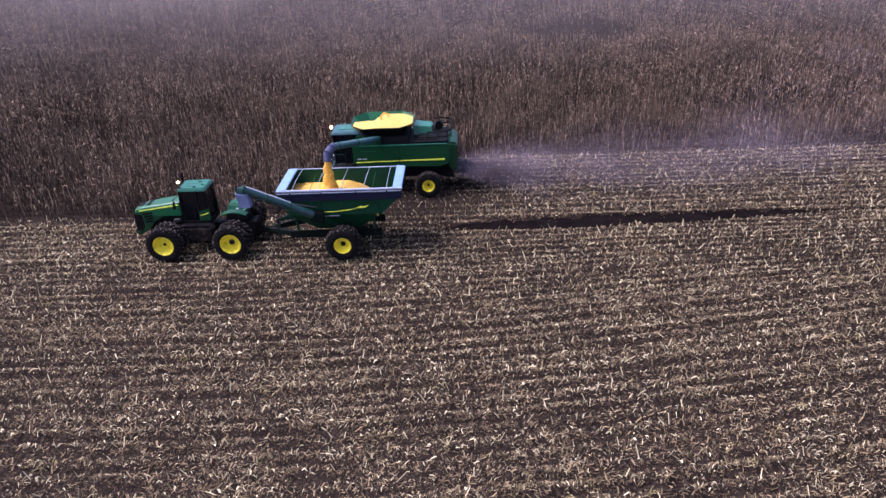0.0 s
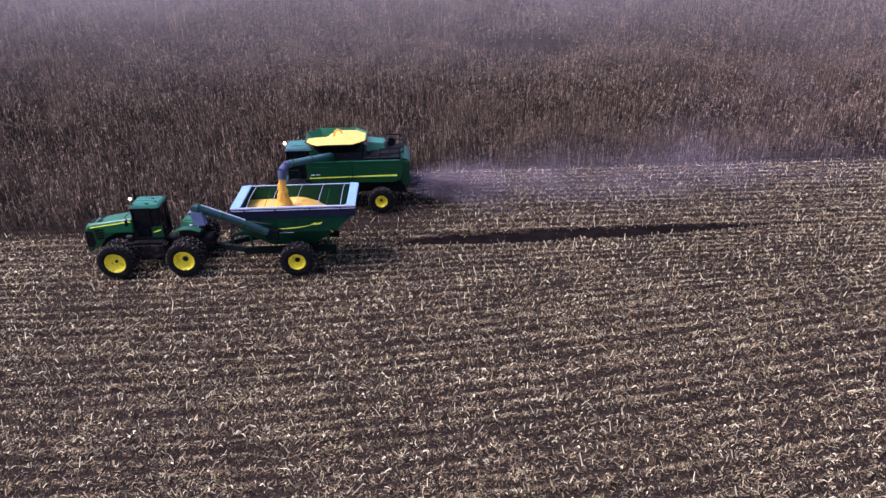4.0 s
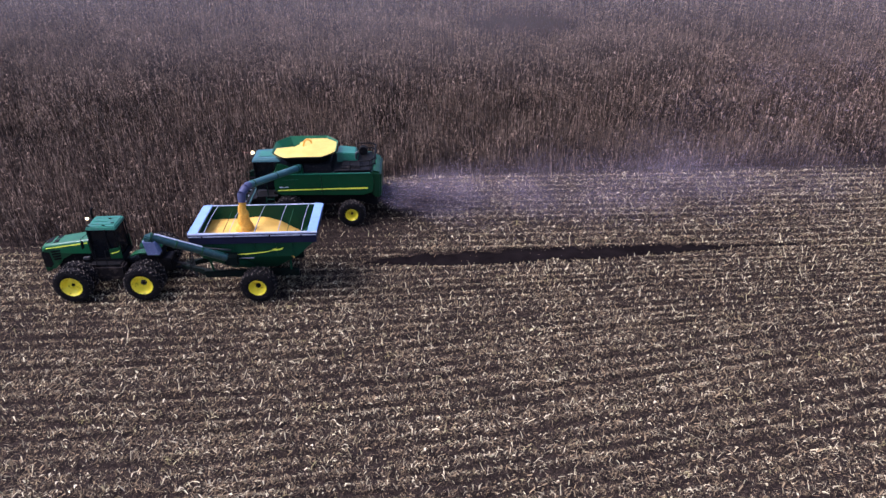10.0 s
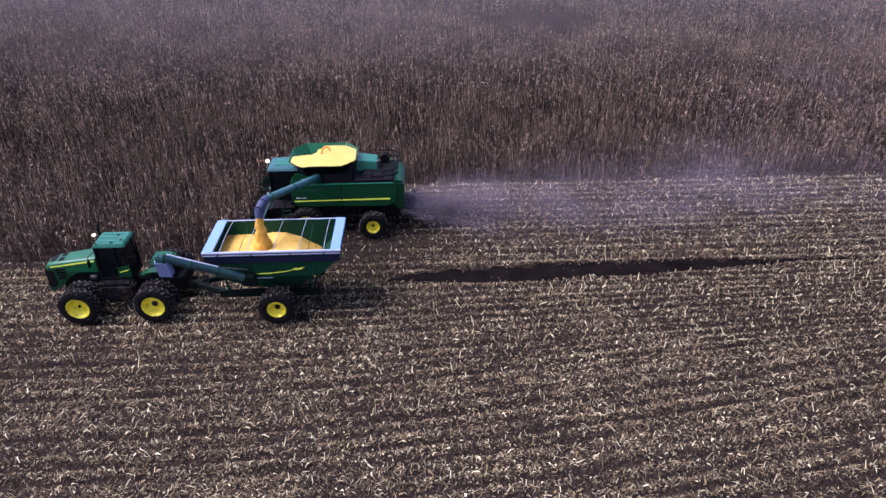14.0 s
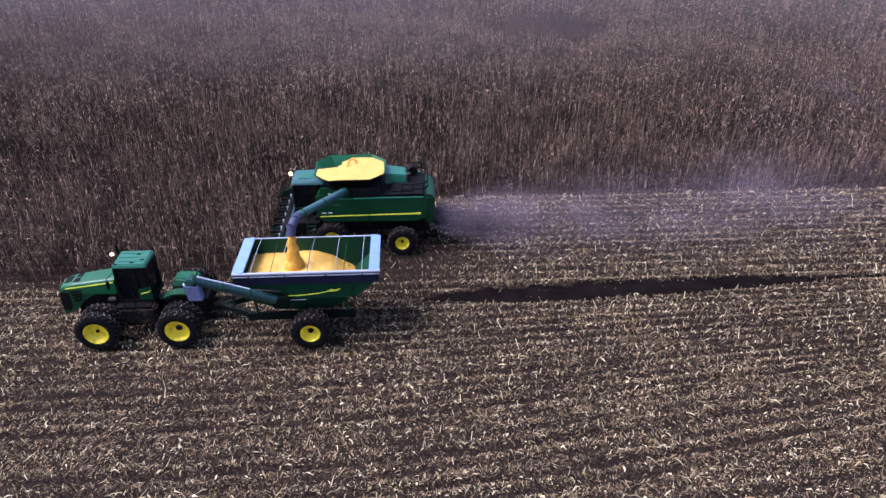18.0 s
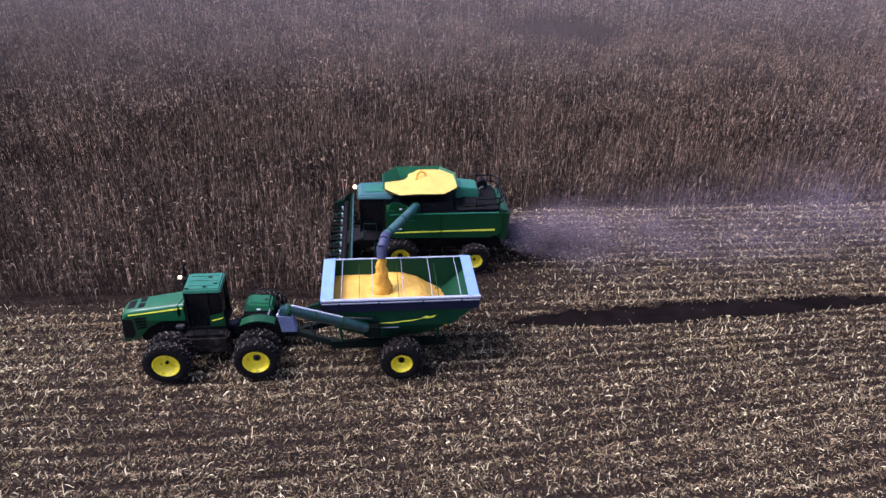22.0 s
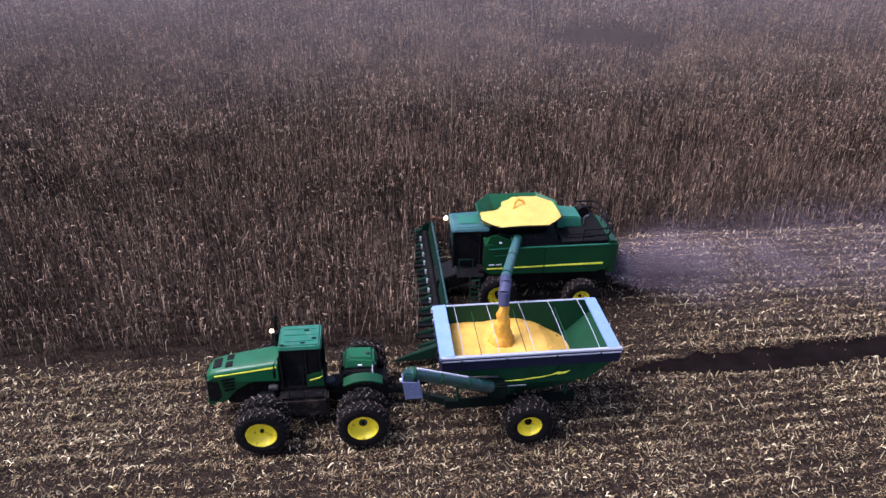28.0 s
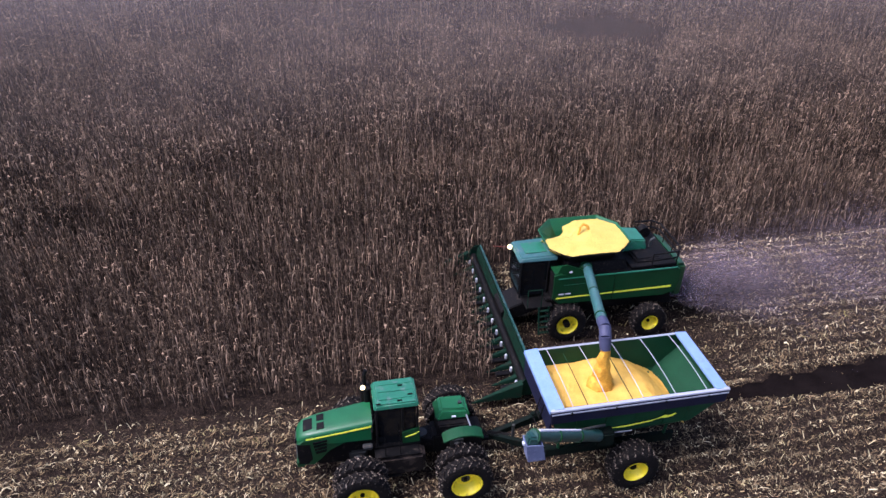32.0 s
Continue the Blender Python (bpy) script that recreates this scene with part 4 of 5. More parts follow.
for x in (-1.7, -0.05, 1.62):
    put("cross_brace", pipe([(x, 0.77, 3.45), (x - 0.02, 3.75, 3.55)], 0.016, 6), CART_GREEN, cart, "green cross brace inside the hopper")
for x in (-2.5, -0.9, 0.9, 2.5):
    put("rail_hook", box(x - 0.035, x + 0.035, 0.53, 0.575, 3.66, 3.76, 0.01), BLACK, cart)
put("swoosh", prism([(-1.05, 2.60), (-0.3, 2.63), (0.6, 2.72), (1.3, 2.86), (0.5, 2.66), (-0.4, 2.565)], 0.700, 0.712), STRIPE, cart, "yellow-green swoosh decal")
put("emblem", prism([(0.85, 2.80), (1.05, 2.90), (1.2, 2.86), (1.5, 2.93), (1.35, 2.80), (1.1, 2.76)], 0.690, 0.702), STRIPE, cart, "small yellow emblem")
bpy.context.view_layer.update()
A, B = Vector((-4.42, -1.02, 4.72)), Vector((-1.45, 0.50, 2.55))
along = (B - A).normalized()
tube_part = put("auger_tube", tube(A, B, 0.19, 0.21, 18), AUGER_DARK, cart, "dusty teal green unloading auger folded forward", True)
for f_ in (0.02, 0.33, 0.66):
    c = A + (B - A) * f_
    put("auger_band", tube(c - along * 0.03, c + along * 0.03, 0.235, None, 18), GREEN, tube_part, "", True)
put("auger_hood", hull([tuple(A + Vector(d)) for d in ((-0.24, -0.19, -0.22), (0.16, -0.19, -0.32), (0.16, 0.20, -0.32), (-0.24, 0.20, -0.22), (-0.16, -0.17, 0.12), (0.20, -0.18, 0.02), (0.20, 0.18, 0.02), (-0.16, 0.17, 0.12))], 0.06), AUGER_DARK, cart, "worn teal auger discharge hood", True)
put("auger_spout", shell([[(A.x - 0.26, A.y - 0.24, 4.56), (A.x + 0.28, A.y - 0.24, 4.50), (A.x + 0.28, A.y + 0.22, 4.50), (A.x - 0.26, A.y + 0.22, 4.56)], [(A.x - 0.16, A.y - 0.22, 3.82), (A.x + 0.40, A.y - 0.22, 3.82), (A.x + 0.40, A.y + 0.18, 3.82), (A.x - 0.16, A.y + 0.18, 3.82)]], 0.03), SPOUT, cart, "bluish grey flexible spout")
put("spout_bolt", box(A.x - 0.32, A.x - 0.25, A.y - 0.08, A.y + 0.04, 4.42, 4.52, 0.01), SKIN_WHITE, cart)
side = along.cross(Vector((0, 0, 1))).normalized()
lift = side.cross(along)
# pale strip on the tube's upper edge: a sky highlight made as a shape
strip_ends = [A + (B - A) * f_ + lift * (0.17 + 0.02 * f_) for f_ in (0.05, 0.66)]
put("auger_strip", hull([tuple(p + side * s_ + lift * h_) for h_ in (0.0, 0.06) for p, s_ in ((strip_ends[0], -0.045), (strip_ends[1], -0.035), (strip_ends[1], 0.035), (strip_ends[0], 0.045))], 0.008), SKIN_WHITE, tube_part, "pale strip painted as sky shine along the top")
put("auger_cylinder", tube((-1.2, 0.62, 2.9), tuple(A + (B - A) * 0.62 + Vector((0, 0.15, 0.05))), 0.045, None, 10), GREY, cart)
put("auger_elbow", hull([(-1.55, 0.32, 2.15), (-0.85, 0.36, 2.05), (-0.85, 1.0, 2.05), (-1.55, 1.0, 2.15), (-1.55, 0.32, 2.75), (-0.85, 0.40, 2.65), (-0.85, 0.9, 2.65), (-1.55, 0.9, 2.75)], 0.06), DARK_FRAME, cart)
put("auger_lower", tube((-1.1, 0.62, 2.3), (-0.35, 1.9, 1.15), 0.23, None, 16), CART_GREEN, cart, "", True)
put("marker_bar", box(-1.0, -0.1, 0.66, 0.70, 2.36, 2.385), WORN_GREY, cart)
for y in (1.35, 3.15):
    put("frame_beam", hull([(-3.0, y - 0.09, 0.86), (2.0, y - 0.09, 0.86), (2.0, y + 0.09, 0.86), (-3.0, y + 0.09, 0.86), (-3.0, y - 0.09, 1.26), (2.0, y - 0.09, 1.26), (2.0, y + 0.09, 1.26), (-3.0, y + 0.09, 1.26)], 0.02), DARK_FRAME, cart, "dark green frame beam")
    for x in (-2.5, 1.6):
        put("frame_post", tube((x, y, 1.1), (x * 1.04, y + (0.15 if y > CY else -0.15), 2.5), 0.06, None, 8), CART_GREEN, cart)
put("axle", box(-0.14, 0.14, 0.35, 4.15, 0.80, 1.06, 0.02), GREY, cart)
for y in (1.35, 3.15):
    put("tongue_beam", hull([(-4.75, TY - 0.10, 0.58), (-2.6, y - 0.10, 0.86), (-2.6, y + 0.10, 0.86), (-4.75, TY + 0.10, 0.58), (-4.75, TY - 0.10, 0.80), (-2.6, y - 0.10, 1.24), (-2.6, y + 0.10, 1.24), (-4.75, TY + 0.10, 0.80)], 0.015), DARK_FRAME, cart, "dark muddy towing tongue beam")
put("jack", tube((-3.9, 2.45, 0.25), (-3.9, 2.45, 1.5), 0.06, None, 10), GREY, cart)
for y in (1.2, 1.6):
    put("ladder_rail", pipe([(-3.75, y, 1.0), (-3.28, y, 3.65)], 0.022, 6), BLACK, cart)
for i in range(7):
    z = 1.2 + 0.36 * i
    x = -3.75 + 0.47 * (z - 1.0) / 2.65
    put("ladder_rung", pipe([(x, 1.2, z), (x, 1.6, z)], 0.016, 6), BLACK, cart)
cart_wheel = make_wheel(0.93, 0.82, 0.43, 0.30, 20, True)
set_wheels(cart_wheel, cart, [(0, 0.40, 0.92, -1, 17), (0, 4.10, 0.92, 1, 60)])


def cart_level(x, y):
    d = math.hypot(x + 0.55, (y - 2.3) * 0.9)
    z = 3.28 - 0.13 * min(d, 2.2) - 0.05 * math.sin(2.3 * x + 1.4 * y)
    d2 = math.hypot(x + 1.9, (y - 2.2) * 0.8)
    z = max(z, 3.22 - 0.12 * d2)
    if x > 0.9:
        z -= 0.46 * (x - 0.9) ** 1.15
    if x > 0.2:
        z -= 0.16 * (x - 0.2) * ((y - 2.2) / 1.5) ** 2
    return z - 0.10 * math.exp(-((x + 0.5) ** 2 + (y - 2.3) ** 2) * 9)


def in_cart(x, y):
    wall = 2.38 + (x - 2.15) * (0.95 if x > 2.15 else 0.88)
    return cart_level(x, y) > wall + 0.07


cart_grain = part("shelled_corn", heap(-2.90, 2.65, 0.80, 3.70, 0.05, cart_level, 0.06, 0.010, in_cart), KERNEL, None, "", True)
tagged(cart_grain, "golden shelled corn heaped in the green cart", "grain")

# ---- combine harvester ----
KY = 10.45
combine = empty("combine_harvester", 2.0, KY, 0, "green combine harvester with open grain tank and corn head", "combine harvester")
put("chassis", hull([(-0.6, KY - 1.1, 0.95), (5.0, KY - 1.1, 1.1), (5.0, KY + 1.1, 1.1), (-0.6, KY + 1.1, 0.95), (-0.6, KY - 1.4, 2.1), (5.2, KY - 1.4, 2.1), (5.2, KY + 1.4, 2.1), (-0.6, KY + 1.4, 2.1)], 0.05), BLACK, combine, "dark chassis and belts under the shields")
put("body", hull([(-0.35, KY - 1.52, 1.95), (5.55, KY - 1.52, 1.95), (5.55, KY + 1.52, 1.95), (-0.35, KY + 1.52, 1.95), (-0.35, KY - 1.5, 3.38), (5.55, KY - 1.5, 3.30), (5.55, KY + 1.5, 3.30), (-0.35, KY + 1.5, 3.38)], 0.04), BLACK, combine)
for s in (-1, 1):
    y = KY + s * 1.60
    a, b = sorted((y, y + s * 0.07))
    put("front_shield", prism([(-0.42, 2.30), (-0.1, 1.98), (2.46, 1.93), (2.46, 3.34), (0.35, 3.40), (-0.10, 3.62), (-0.42, 3.55)], a, b, 0.02), GREEN, combine, "green side shield")
    put("rear_shield", prism([(2.49, 1.93), (5.0, 1.88), (5.56, 2.05), (5.70, 2.6), (5.66, 3.30), (2.49, 3.34)], a, b, 0.02), GREEN, combine, "green rear side shield")
    c, d = sorted((y + s * 0.072, y + s * 0.086))
    put("stripe", prism([(-0.25, 2.27), (2.44, 2.30), (2.44, 2.37), (-0.25, 2.34)], c, d), STRIPE, combine, "long yellow stripe")
    put("stripe", prism([(2.51, 2.30), (5.32, 2.30), (5.32, 2.41), (2.51, 2.37)], c, d), STRIPE, combine, "long yellow stripe")
    put("model_bars", box(-0.15, 0.10, c, d, 2.49, 2.55), SKIN_WHITE, combine, "small pale model marking")
    put("model_bars", box(0.18, 0.42, c, d, 2.49, 2.55), SKIN_WHITE, combine, "small pale model marking")
    put("shield_trim", box(-0.2, 5.5, *sorted((y + s * 0.02, y + s * 0.10)), 3.33, 3.39, 0.01), GREEN_TOP, combine)
    put("shield_line", box(0.05, 1.1, c, d, 3.0, 3.015), GREEN_TOP, combine)
put("rear_hood", hull([(5.56, KY - 1.50, 1.6), (6.10, KY - 1.38, 1.5), (6.10, KY + 1.38, 1.5), (5.56, KY + 1.50, 1.6), (5.56, KY - 1.50, 3.42), (6.16, KY - 1.34, 3.22), (6.16, KY + 1.34, 3.22), (5.56, KY + 1.50, 3.42)], 0.12), GREEN, combine, "green rear hood", True)
put("chopper", hull([(4.9, KY - 1.0, 1.0), (5.9, KY - 1.05, 0.85), (5.9, KY + 1.05, 0.85), (4.9, KY + 1.0, 1.0), (4.9, KY - 1.0, 1.75), (5.7, KY - 1.0, 1.75), (5.7, KY + 1.0, 1.75), (4.9, KY + 1.0, 1.75)], 0.04), BLACK, combine, "dark straw chopper")
put("engine_deck", box(3.3, 5.56, KY - 1.45, KY + 1.45, 3.36, 3.46, 0.02), BLACK, combine)
put("engine_cover", hull([(3.35, KY - 0.15, 3.46), (4.65, KY - 0.1, 3.46), (4.65, KY + 1.25, 3.46), (3.35, KY + 1.3, 3.46), (3.40, KY - 0.05, 4.08), (4.55, KY, 3.95), (4.55, KY + 1.15, 3.95), (3.40, KY + 1.2, 4.08)], 0.05), GREEN_TOP, combine, "green engine cover with sky teal put into its colour", True)
put("engine", hull([(3.6, KY - 1.2, 3.46), (5.0, KY - 1.2, 3.46), (5.0, KY - 0.15, 3.46), (3.6, KY - 0.15, 3.46), (3.7, KY - 1.1, 3.62), (4.9, KY - 1.0, 3.60), (4.9, KY - 0.2, 3.60), (3.7, KY - 0.2, 3.62)], 0.08), BLACK, combine)
put("air_screen", tube((4.95, KY + 0.9, 3.74), (4.95, KY + 1.30, 3.74), 0.28, None, 20), BLACK, combine, "", True)
put("exhaust", pipe([(4.6, KY - 0.4, 3.8), (4.6, KY - 0.4, 4.15), (4.8, KY - 0.4, 4.25)], 0.07, 10), GREY, combine)
for z in (3.75, 4.08):
    put("deck_rail", pipe([(4.3, KY - 1.45, z - 0.04), (5.50, KY - 1.42, z), (5.76, KY - 1.1, z), (5.78, KY + 1.1, z), (5.50, KY + 1.42, z), (4.6, KY + 1.45, z)], 0.045, 8), BLACK, combine, "black tubular guard rail")
for x, y in ((4.3, KY - 1.45), (5.50, KY - 1.42), (5.77, KY - 0.4), (5.77, KY + 0.5), (5.50, KY + 1.42)):
    put("rail_post", tube((x, y, 3.35), (x, y, 4.1), 0.024, None, 8), BLACK, combine)
put("tank_base", hull([(0.3, KY - 1.35, 3.36), (3.15, KY - 1.35, 3.36), (3.15, KY + 1.35, 3.36), (0.3, KY + 1.35, 3.36), (0.3, KY - 1.22, 3.80), (3.1, KY - 1.22, 3.80), (3.1, KY + 1.22, 3.80), (0.3, KY + 1.22, 3.80)], 0.03), BLACK, combine)
LOW = [(0.60, -0.95), (2.35, -0.95), (2.70, -0.6), (2.70, 0.8), (2.4, 1.2), (0.55, 1.2), (0.25, 0.8), (0.25, -0.6)]
TOP = [(0.22, -1.52, 4.38), (2.62, -1.52, 4.38), (3.40, -0.75, 4.44), (3.40, 0.85, 4.50), (2.65, 1.62, 4.56), (0.25, 1.62, 4.56), (-0.50, 0.85, 4.50), (-0.50, -0.75, 4.44)]
for i in range(8):
    k = (i + 1) % 8
    (ax, ay), (bx, by) = LOW[i], LOW[k]
    (cx_, cy_, cz_), (dx_, dy_, dz_) = TOP[k], TOP[i]
    mid_x, mid_y = 1.45, 0.0
    quad = [(ax, KY + ay, 3.76), (bx, KY + by, 3.76), (cx_, KY + cy_, cz_), (dx_, KY + dy_, dz_)]
    inner = [(px_ + (mid_x - px_) * 0.02, py_ + (KY - py_) * 0.02, pz_) for px_, py_, pz_ in quad]
    # near panels and lips blackened: the shade under the flare, put into the colour
    put("tank_panel", hull([*quad, *inner]), BLACK if i in (7, 0, 1) else LIT_GREEN, combine, "flared grain tank extension blackened as its shaded underside" if i in (7, 0, 1) else "green flared grain tank extension")
    put("tank_lip", tube((dx_, KY + dy_, dz_), (cx_, KY + cy_, cz_), 0.022, None, 8), BLACK if i in (7, 0, 1) else LIT_GREEN, combine)
put("tank_side", prism([(-0.40, 3.32), (0.98, 3.32), (0.90, 3.72), (0.15, 4.05), (-0.12, 4.02)], KY - 1.62, KY - 1.56, 0.01), GREEN, combine, "green panel rising to the tank")
put("service_step", box(-0.35, 0.30, KY - 1.55, KY - 0.9, 3.50, 3.58, 0.02), GREEN, combine)
put("work_light", box(0.28, 0.42, KY - 1.66, KY - 1.56, 3.62, 3.70, 0.015), SKIN_WHITE, combine, "pale work light")
kcab = put("cab", hull([(-1.75, KY - 0.75, 1.95), (-0.40, KY - 0.85, 1.95), (-0.40, KY + 0.85, 1.95), (-1.75, KY + 0.75, 1.95), (-1.72, KY - 0.80, 3.84), (-0.40, KY - 0.86, 3.84), (-0.40, KY + 0.86, 3.84), (-1.72, KY + 0.80, 3.84)], 0.06), GLASS_DARK, combine, "dark curved cab glass")
for x, s in ((-1.72, -1), (-1.72, 1), (-0.45, -1), (-0.45, 1)):
    put("cab_post", tube((x, KY + s * 0.84, 1.95), (x, KY + s * 0.86, 3.86), 0.045, None, 8), BLACK, combine)
# teal auger colour on the roof paints in the sky's reflection
kroof = put("cab_roof", hull([(-1.86, KY - 0.88, 3.86), (-0.02, KY - 0.92, 3.86), (-0.02, KY + 0.92, 3.86), (-1.86, KY + 0.88, 3.86), (-1.74, KY - 0.78, 4.06), (-0.06, KY - 0.82, 4.10), (-0.06, KY + 0.82, 4.10), (-1.74, KY + 0.78, 4.06)], 0.06), AUGER, combine, "dusty cab roof with sky teal blue put into its colour", True)
put("roof_panel", box(-1.45, -0.45, KY - 0.45, KY + 0.45, 4.085, 4.11, 0.01), GREEN_TOP, kroof)
globe = bmesh.new()
bmesh.ops.create_uvsphere(globe, u_segments=14, v_segments=10, radius=0.11, matrix=Matrix.Translation((-1.97, KY + 0.35, 4.02)))
put("warning_lamp", globe, lamp_lit, combine, "lit amber warning lamp", True)
put("lamp_arm", pipe([(-1.8, KY + 0.35, 3.98), (-1.98, KY + 0.35, 3.98)], 0.02, 6), BLACK, combine)
put("marker_arm", pipe([(-1.95, KY + 0.45, 3.95), (-2.7, KY + 0.70, 3.93)], 0.012, 8), ORANGE, combine, "orange marker arm")
put("cab_platform", box(-1.6, -0.35, KY - 1.65, KY - 0.8, 1.83, 1.90, 0.01), BLACK, combine)
put("platform_rail", pipe([(-1.55, KY - 1.62, 1.9), (-1.55, KY - 1.62, 2.85), (-0.9, KY - 1.62, 2.85), (-0.9, KY - 1.62, 1.9)], 0.022, 8), DIRTY_GREEN, combine)
for x in (-1.02, -0.55):
    put("ladder_rail", pipe([(x, KY - 1.95, 0.55), (x, KY - 1.68, 1.9)], 0.034, 6), DIRTY_GREEN, combine)
for i in range(5):
    put("ladder_step", box(-1.0, -0.57, KY - 1.99 + 0.055 * i, KY - 1.87 + 0.055 * i, 0.62 + 0.27 * i, 0.66 + 0.27 * i, 0.006), DIRTY_GREEN, combine, "dusty green ladder step")
put("feeder_house", hull([(-2.5, KY - 0.72, 0.45), (-0.4, KY - 0.72, 1.15), (-0.4, KY + 0.72, 1.15), (-2.5, KY + 0.72, 0.45), (-2.5, KY - 0.72, 1.15), (-0.4, KY - 0.72, 1.95), (-0.4, KY + 0.72, 1.95), (-2.5, KY + 0.72, 1.15)], 0.04), BLACK, combine, "dirty black feeder house")
for x in (0.32, 4.25):
    put("axle", tube((x, KY - 2.0, 0.95 if x < 1 else 0.82), (x, KY + 2.0, 0.95 if x < 1 else 0.82), 0.15, None, 12), BLACK, combine, smooth=True)
root, far_end, drop = Vector((1.12, KY - 1.55, 3.74)), Vector((-0.52, 3.45, 5.22)), Vector((-0.74, 2.42, 4.92))
put("auger_turret", tube((1.12, KY - 1.35, 3.35), (1.12, KY - 1.42, 3.80), 0.27, None, 18), GREEN, combine, "", True)
unload = put("unloading_auger", tube(root + (root - far_end) * 0.02, far_end, 0.205, 0.195, 20), AUGER, combine, "teal green swung-out unloading auger", True)
for f_ in (0.04, 0.5, 0.93):
    c = root + (far_end - root) * f_
    d = (far_end - root).normalized() * 0.035
    put("auger_band", tube(c - d, c + d, 0.222, None, 20), GREEN, unload, "", True)
mid = Vector((-0.60, 2.95, 5.26))
boot = tube(far_end - (far_end - root).normalized() * -0.02, mid, 0.215, 0.22, 18)
boot = tube(mid, Vector((-0.72, 2.55, 5.12)), 0.22, 0.21, 18, boot)
boot = tube(Vector((-0.72, 2.60, 5.18)), Vector((-0.74, 2.40, 4.72)), 0.23, 0.19, 18, boot)
put("boot", boot, BLUE_RUBBER, combine, "bluish rubber discharge boot", True)
front_tyre = make_wheel(0.95, 0.80, 0.48, 0.30, 20, False)
set_wheels(front_tyre, combine, [(0.32, 8.82, 0.94, -1, 40), (0.32, 2 * KY - 8.82, 0.94, 1, 5)])
rear_tyre = make_wheel(0.85, 0.60, 0.37, 0.26, 18, False)
set_wheels(rear_tyre, combine, [(4.25, 8.40, 0.82, -1, 22), (4.25, 2 * KY - 8.40, 0.82, 1, 71)])

# corn head
HY0, HY1 = 5.15, 15.45
head = put("corn_head", prism([(-2.75, 0.35), (-2.35, 0.30), (-2.22, 0.55), (-2.22, 1.22), (-2.34, 1.28), (-2.42, 0.75), (-2.72, 0.55)], HY0, HY1, 0.015), DIRTY_GREEN, combine, "long green corn head backsheet and trough")
put("top_beam", box(-2.26, -2.17, HY0, HY1, 1.22, 1.34, 0.02), AUGER_DARK, head, "worn teal top beam")
put("cross_auger", tube((-2.62, HY0 + 0.1, 0.72), (-2.62, HY1 - 0.1, 0.72), 0.17, None, 14), BLACK, head, "dark cross auger", True)
pitch = (HY1 - HY0) / 12
for i in range(13):
    y = HY0 + pitch * i
    end = i in (0, 12)
    w, tip = (0.22, -4.90) if end else (0.17, -3.85)
    hi = 1.0 if end else 0.58
    put("snout", hull([(tip, y - 0.03, 0.10), (-2.8, y - w, 0.32), (-2.8, y + w, 0.32), (tip, y + 0.03, 0.10), (tip, y - 0.02, 0.16), (-2.75, y - w * 0.7, hi), (-2.75, y + w * 0.7, hi), (tip, y + 0.02, 0.16)], 0.02), DIRTY_GREEN, head, "tapered green row snout")
    if not end or i == 0:
        yy = y + pitch / 2
        put("row_unit", box(-3.55, -2.8, yy - 0.13, yy + 0.13, 0.30, 0.42, 0.02), BLACK, head)
        put("gear_cap", box(-2.93, -2.83, yy - 0.05, yy + 0.05, 0.42, 0.68, 0.02), SKIN_WHITE, head, "pale worn gearcase cap")
for y in (HY0 - 0.05, HY1 + 0.01):
    put("end_sheet", prism([(-3.0, 0.25), (-2.2, 0.25), (-2.15, 1.3), (-2.5, 1.3), (-3.0, 0.8)], y, y + 0.05, 0.01), DIRTY_GREEN, head)


def tank_level(x, y):
    dx, dy = x - 1.75, y - (KY + 0.10)
    d = math.hypot(dx, dy)
    z = 4.56 - 0.075 * d + 0.06 * math.exp(-d * d * 3)
    gap = math.hypot((x + 0.35) / 1.42, (y - KY - 1.30) / 0.96) + 0.05 * math.sin(9 * x) * math.sin(8 * y)
    z -= 0.16 * math.exp(-((x - 1.05) / 0.55) ** 2 - ((y - KY - 0.25) / 0.45) ** 2)
    return z - 0.60 * max(0.0, 1.30 - gap)


def in_tank(x, y):
    px_, py_ = abs(x - 1.45), abs(y - KY - 0.05)
    if math.hypot((x + 0.35) / 1.42, (y - KY - 1.30) / 0.96) < 0.85:
        return False
    return px_ < 1.92 and KY - 1.505 < y < KY + 1.50 and px_ / 1.92 + py_ / 1.62 < 1.56


tank_grain = part("shelled_corn", heap(-0.46, 3.36, KY - 1.50, KY + 1.50, 0.30, tank_level, 0.045, 0.008, in_tank, 0.17), KERNEL_BRIGHT, None, "", True)
tagged(tank_grain, "pale yellow shelled corn filling the combine tank", "grain")
put("fountain_auger", pipe([(1.25, KY + 0.25, 4.3), (1.35, KY + 0.32, 4.72), (1.52, KY + 0.48, 4.82), (1.75, KY + 0.44, 4.72), (1.80, KY + 0.36, 4.52)], 0.06, 8), KERNEL_FALL, combine, "rusty brown filling auger tip")

# grain falling from the boot into the cart
r = np.random.default_rng(11)
flow = bmesh.new()
rings = []
for i, z in enumerate(np.linspace(4.78, 3.12, 22)):
    s = i / 21
    ring = []
    for k in range(18):
        a = math.tau * k / 18
        rad = (0.155 + 0.24 * s ** 1.3 + 0.14 * max(0, s - 0.75) * 4 * 0.6) * (1 + r.normal(0, 0.05) + 0.05 * math.sin(k * 2.1 + i * 0.7))
        ring.append(flow.verts.new((-0.75 + rad * math.cos(a) * 1.1 + 0.03 * math.sin(i * 0.9), 2.40 - 0.10 * s + rad * math.sin(a) * 0.95, z)))
    rings.append(ring)
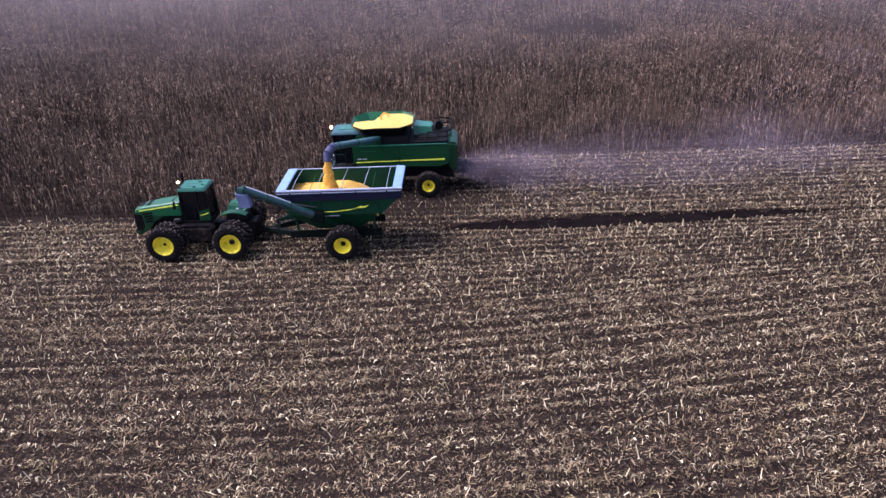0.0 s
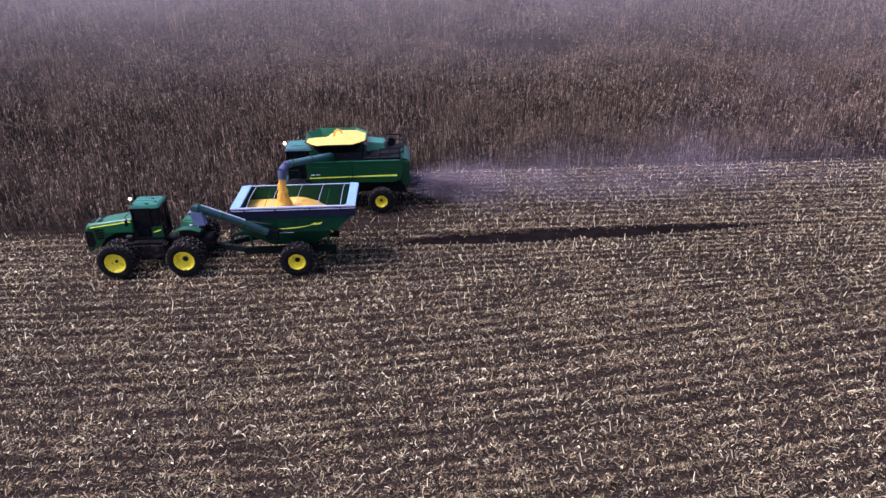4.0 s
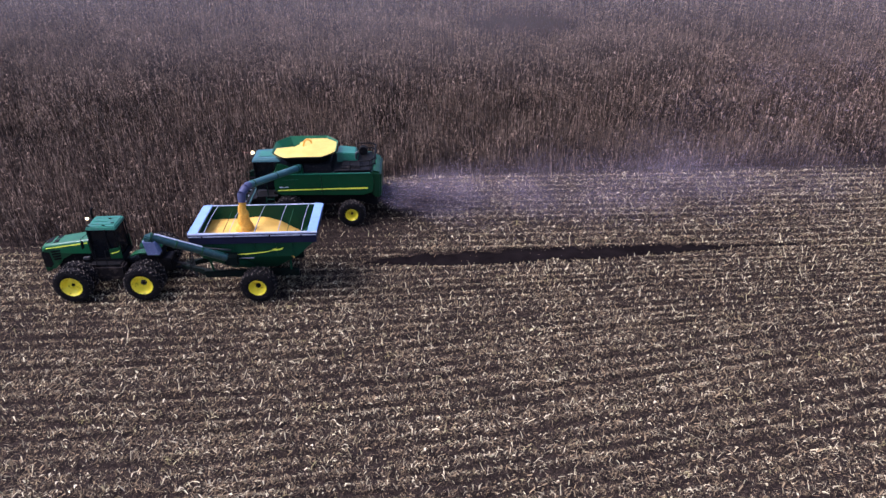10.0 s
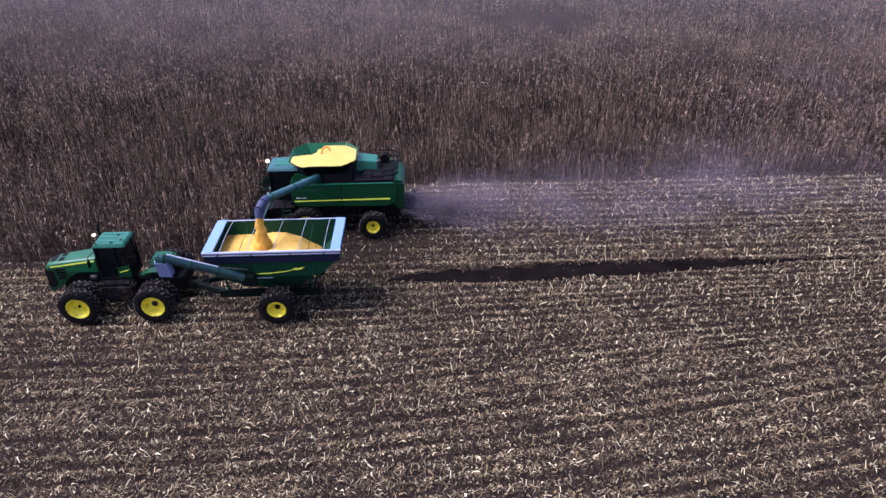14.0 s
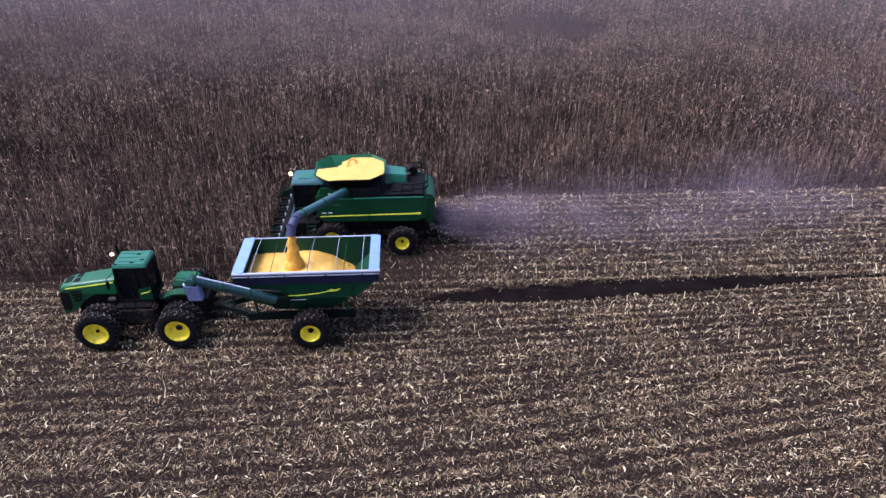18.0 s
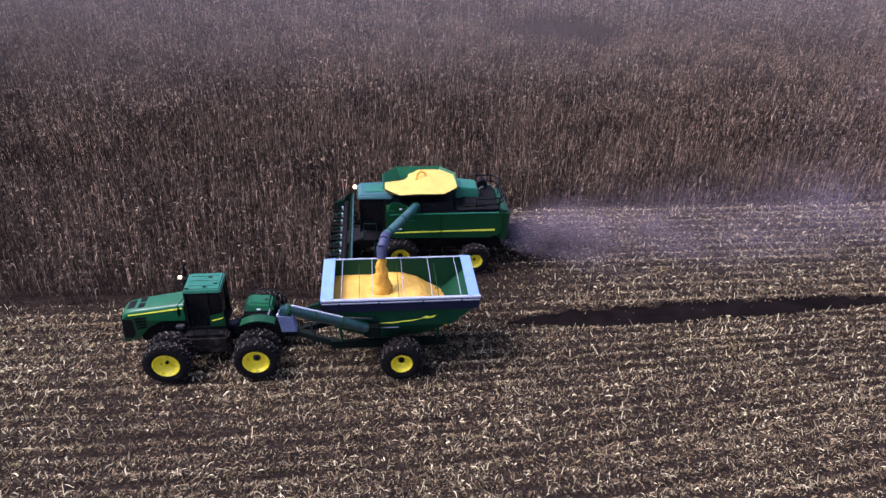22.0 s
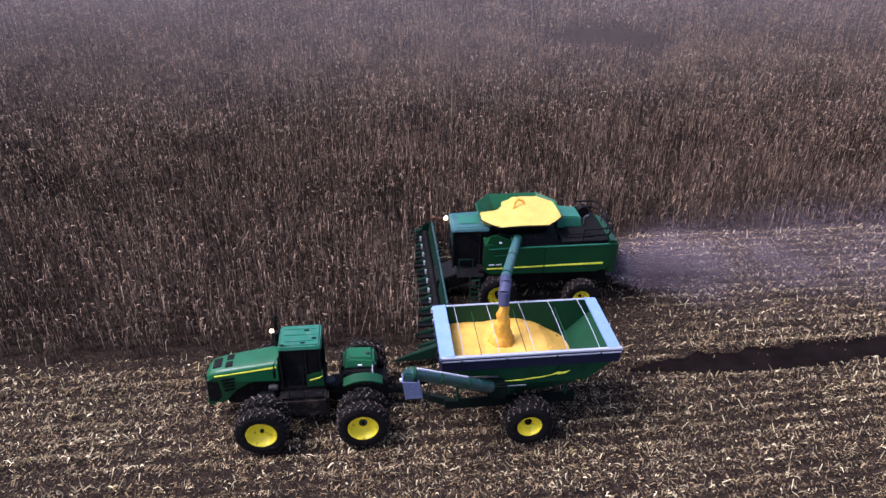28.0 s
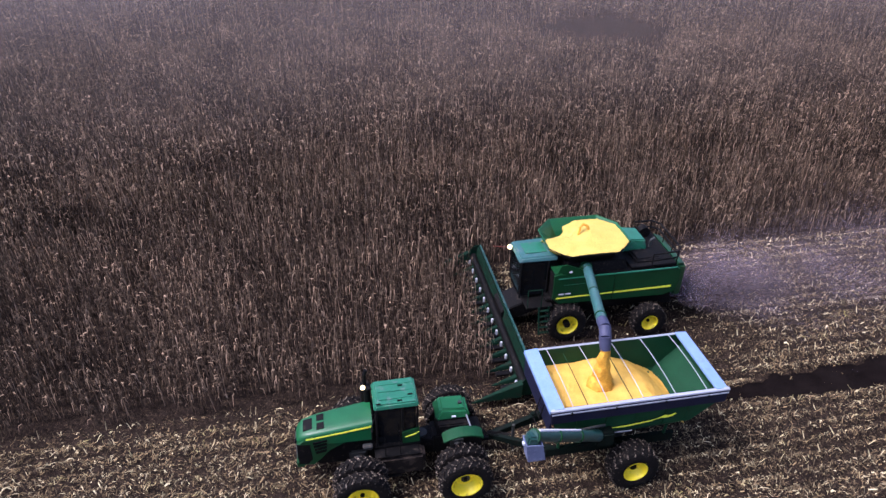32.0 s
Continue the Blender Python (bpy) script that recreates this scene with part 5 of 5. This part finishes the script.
for p, q_ in zip(rings, rings[1:]):
    for k in range(18):
        flow.faces.new((p[k], p[(k + 1) % 18], q_[(k + 1) % 18], q_[k]))
flow.faces.new(rings[0])
flow.faces.new(rings[-1][::-1])
stream = part("grain_stream", flow, KERNEL_FALL, None, "", True)
tagged(stream, "golden stream of corn pouring into the grain cart", "grain stream")

# ---- dust behind the combine ----
N = 270000
along = np.where(rng.random(N) < 0.13, rng.exponential(4.0, N), rng.gamma(1.5, 15.0, N))
along = along[along < 62]
n = len(along)
puff = 0.5 + 0.5 * np.sin(along * 0.52 + 1.0 + 0.6 * np.sin(along * 0.19)) * np.sin(along * 0.23 + 0.4)
dx = 5.9 + along
dy = 10.5 + 0.04 * along + rng.normal(0, 1, n) * (np.minimum(0.45 + 0.25 * along, 1.7) + 0.04 * along)
dz = np.abs(rng.normal(0, 1, n)) * (np.minimum(0.35 + 0.08 * along, 0.8) + 0.05 * along * (0.3 + puff)) + 0.15 + 0.9 * np.exp(-along / 2.5)
ok = (rng.random(n) < 0.30 + 0.7 * puff + (0.60 - 0.7 * puff) * np.clip((9 - along) / 7, 0, 1)) & (dy < 17.5 + 0.06 * along)
mote = (np.array(((-0.5, -0.3, 0), (0.5, -0.35, 0.1), (0.45, 0.35, 0.4), (-0.4, 0.3, 0.35)), dtype=float), np.array(((0, 1, 2, 3),)))
spots = np.stack((dx, dy, dz), -1)[ok]
dust = strew("harvest_dust", [mote], spots, rng.uniform(0, 6.28, len(spots)), rng.uniform(0.05, 0.12, len(spots)), rng.normal(0, 0.8, (len(spots), 2)), DUST, rng)
tagged(dust, "pale violet-grey dust cloud trailing behind the combine", "dust", kind="stuff")

# see-through sheets over the corn that paint in distance haze, denser far out
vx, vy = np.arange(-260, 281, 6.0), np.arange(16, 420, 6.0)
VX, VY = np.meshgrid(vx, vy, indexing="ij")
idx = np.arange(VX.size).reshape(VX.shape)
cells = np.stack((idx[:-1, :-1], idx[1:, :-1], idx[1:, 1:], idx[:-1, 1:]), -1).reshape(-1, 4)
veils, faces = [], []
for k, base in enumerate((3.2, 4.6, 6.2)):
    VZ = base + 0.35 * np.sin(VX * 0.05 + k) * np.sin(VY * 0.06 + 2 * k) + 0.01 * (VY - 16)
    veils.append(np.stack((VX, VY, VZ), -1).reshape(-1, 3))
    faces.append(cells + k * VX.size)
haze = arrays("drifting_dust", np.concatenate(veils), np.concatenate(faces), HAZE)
haze.data.shade_smooth()
tagged(haze, "thin pale sheets painting distance haze over the corn", "dust", kind="stuff")

# a wisp that has risen over the corn downwind
N = 45000
lift = rng.gamma(2.2, 1.6, N)
wx, wy, wz = 36 + 2.2 * lift + rng.normal(0, 5.0, N), 21 + 1.2 * lift + rng.normal(0, 3.0, N), 1.8 + lift
ok = (rng.random(N) < 0.55 + 0.45 * np.sin(wx * 0.45 + lift * 0.5) * np.sin(lift * 1.1 + wx * 0.2)) & (lift < 11)
spots = np.stack((wx, wy, wz), -1)[ok]
wisp = strew("rising_dust", [mote], spots, rng.uniform(0, 6.28, len(spots)), rng.uniform(0.06, 0.15, len(spots)), rng.normal(0, 0.8, (len(spots), 2)), DUST, rng)
tagged(wisp, "bluish wisp of dust rising over the corn", "dust", kind="stuff")
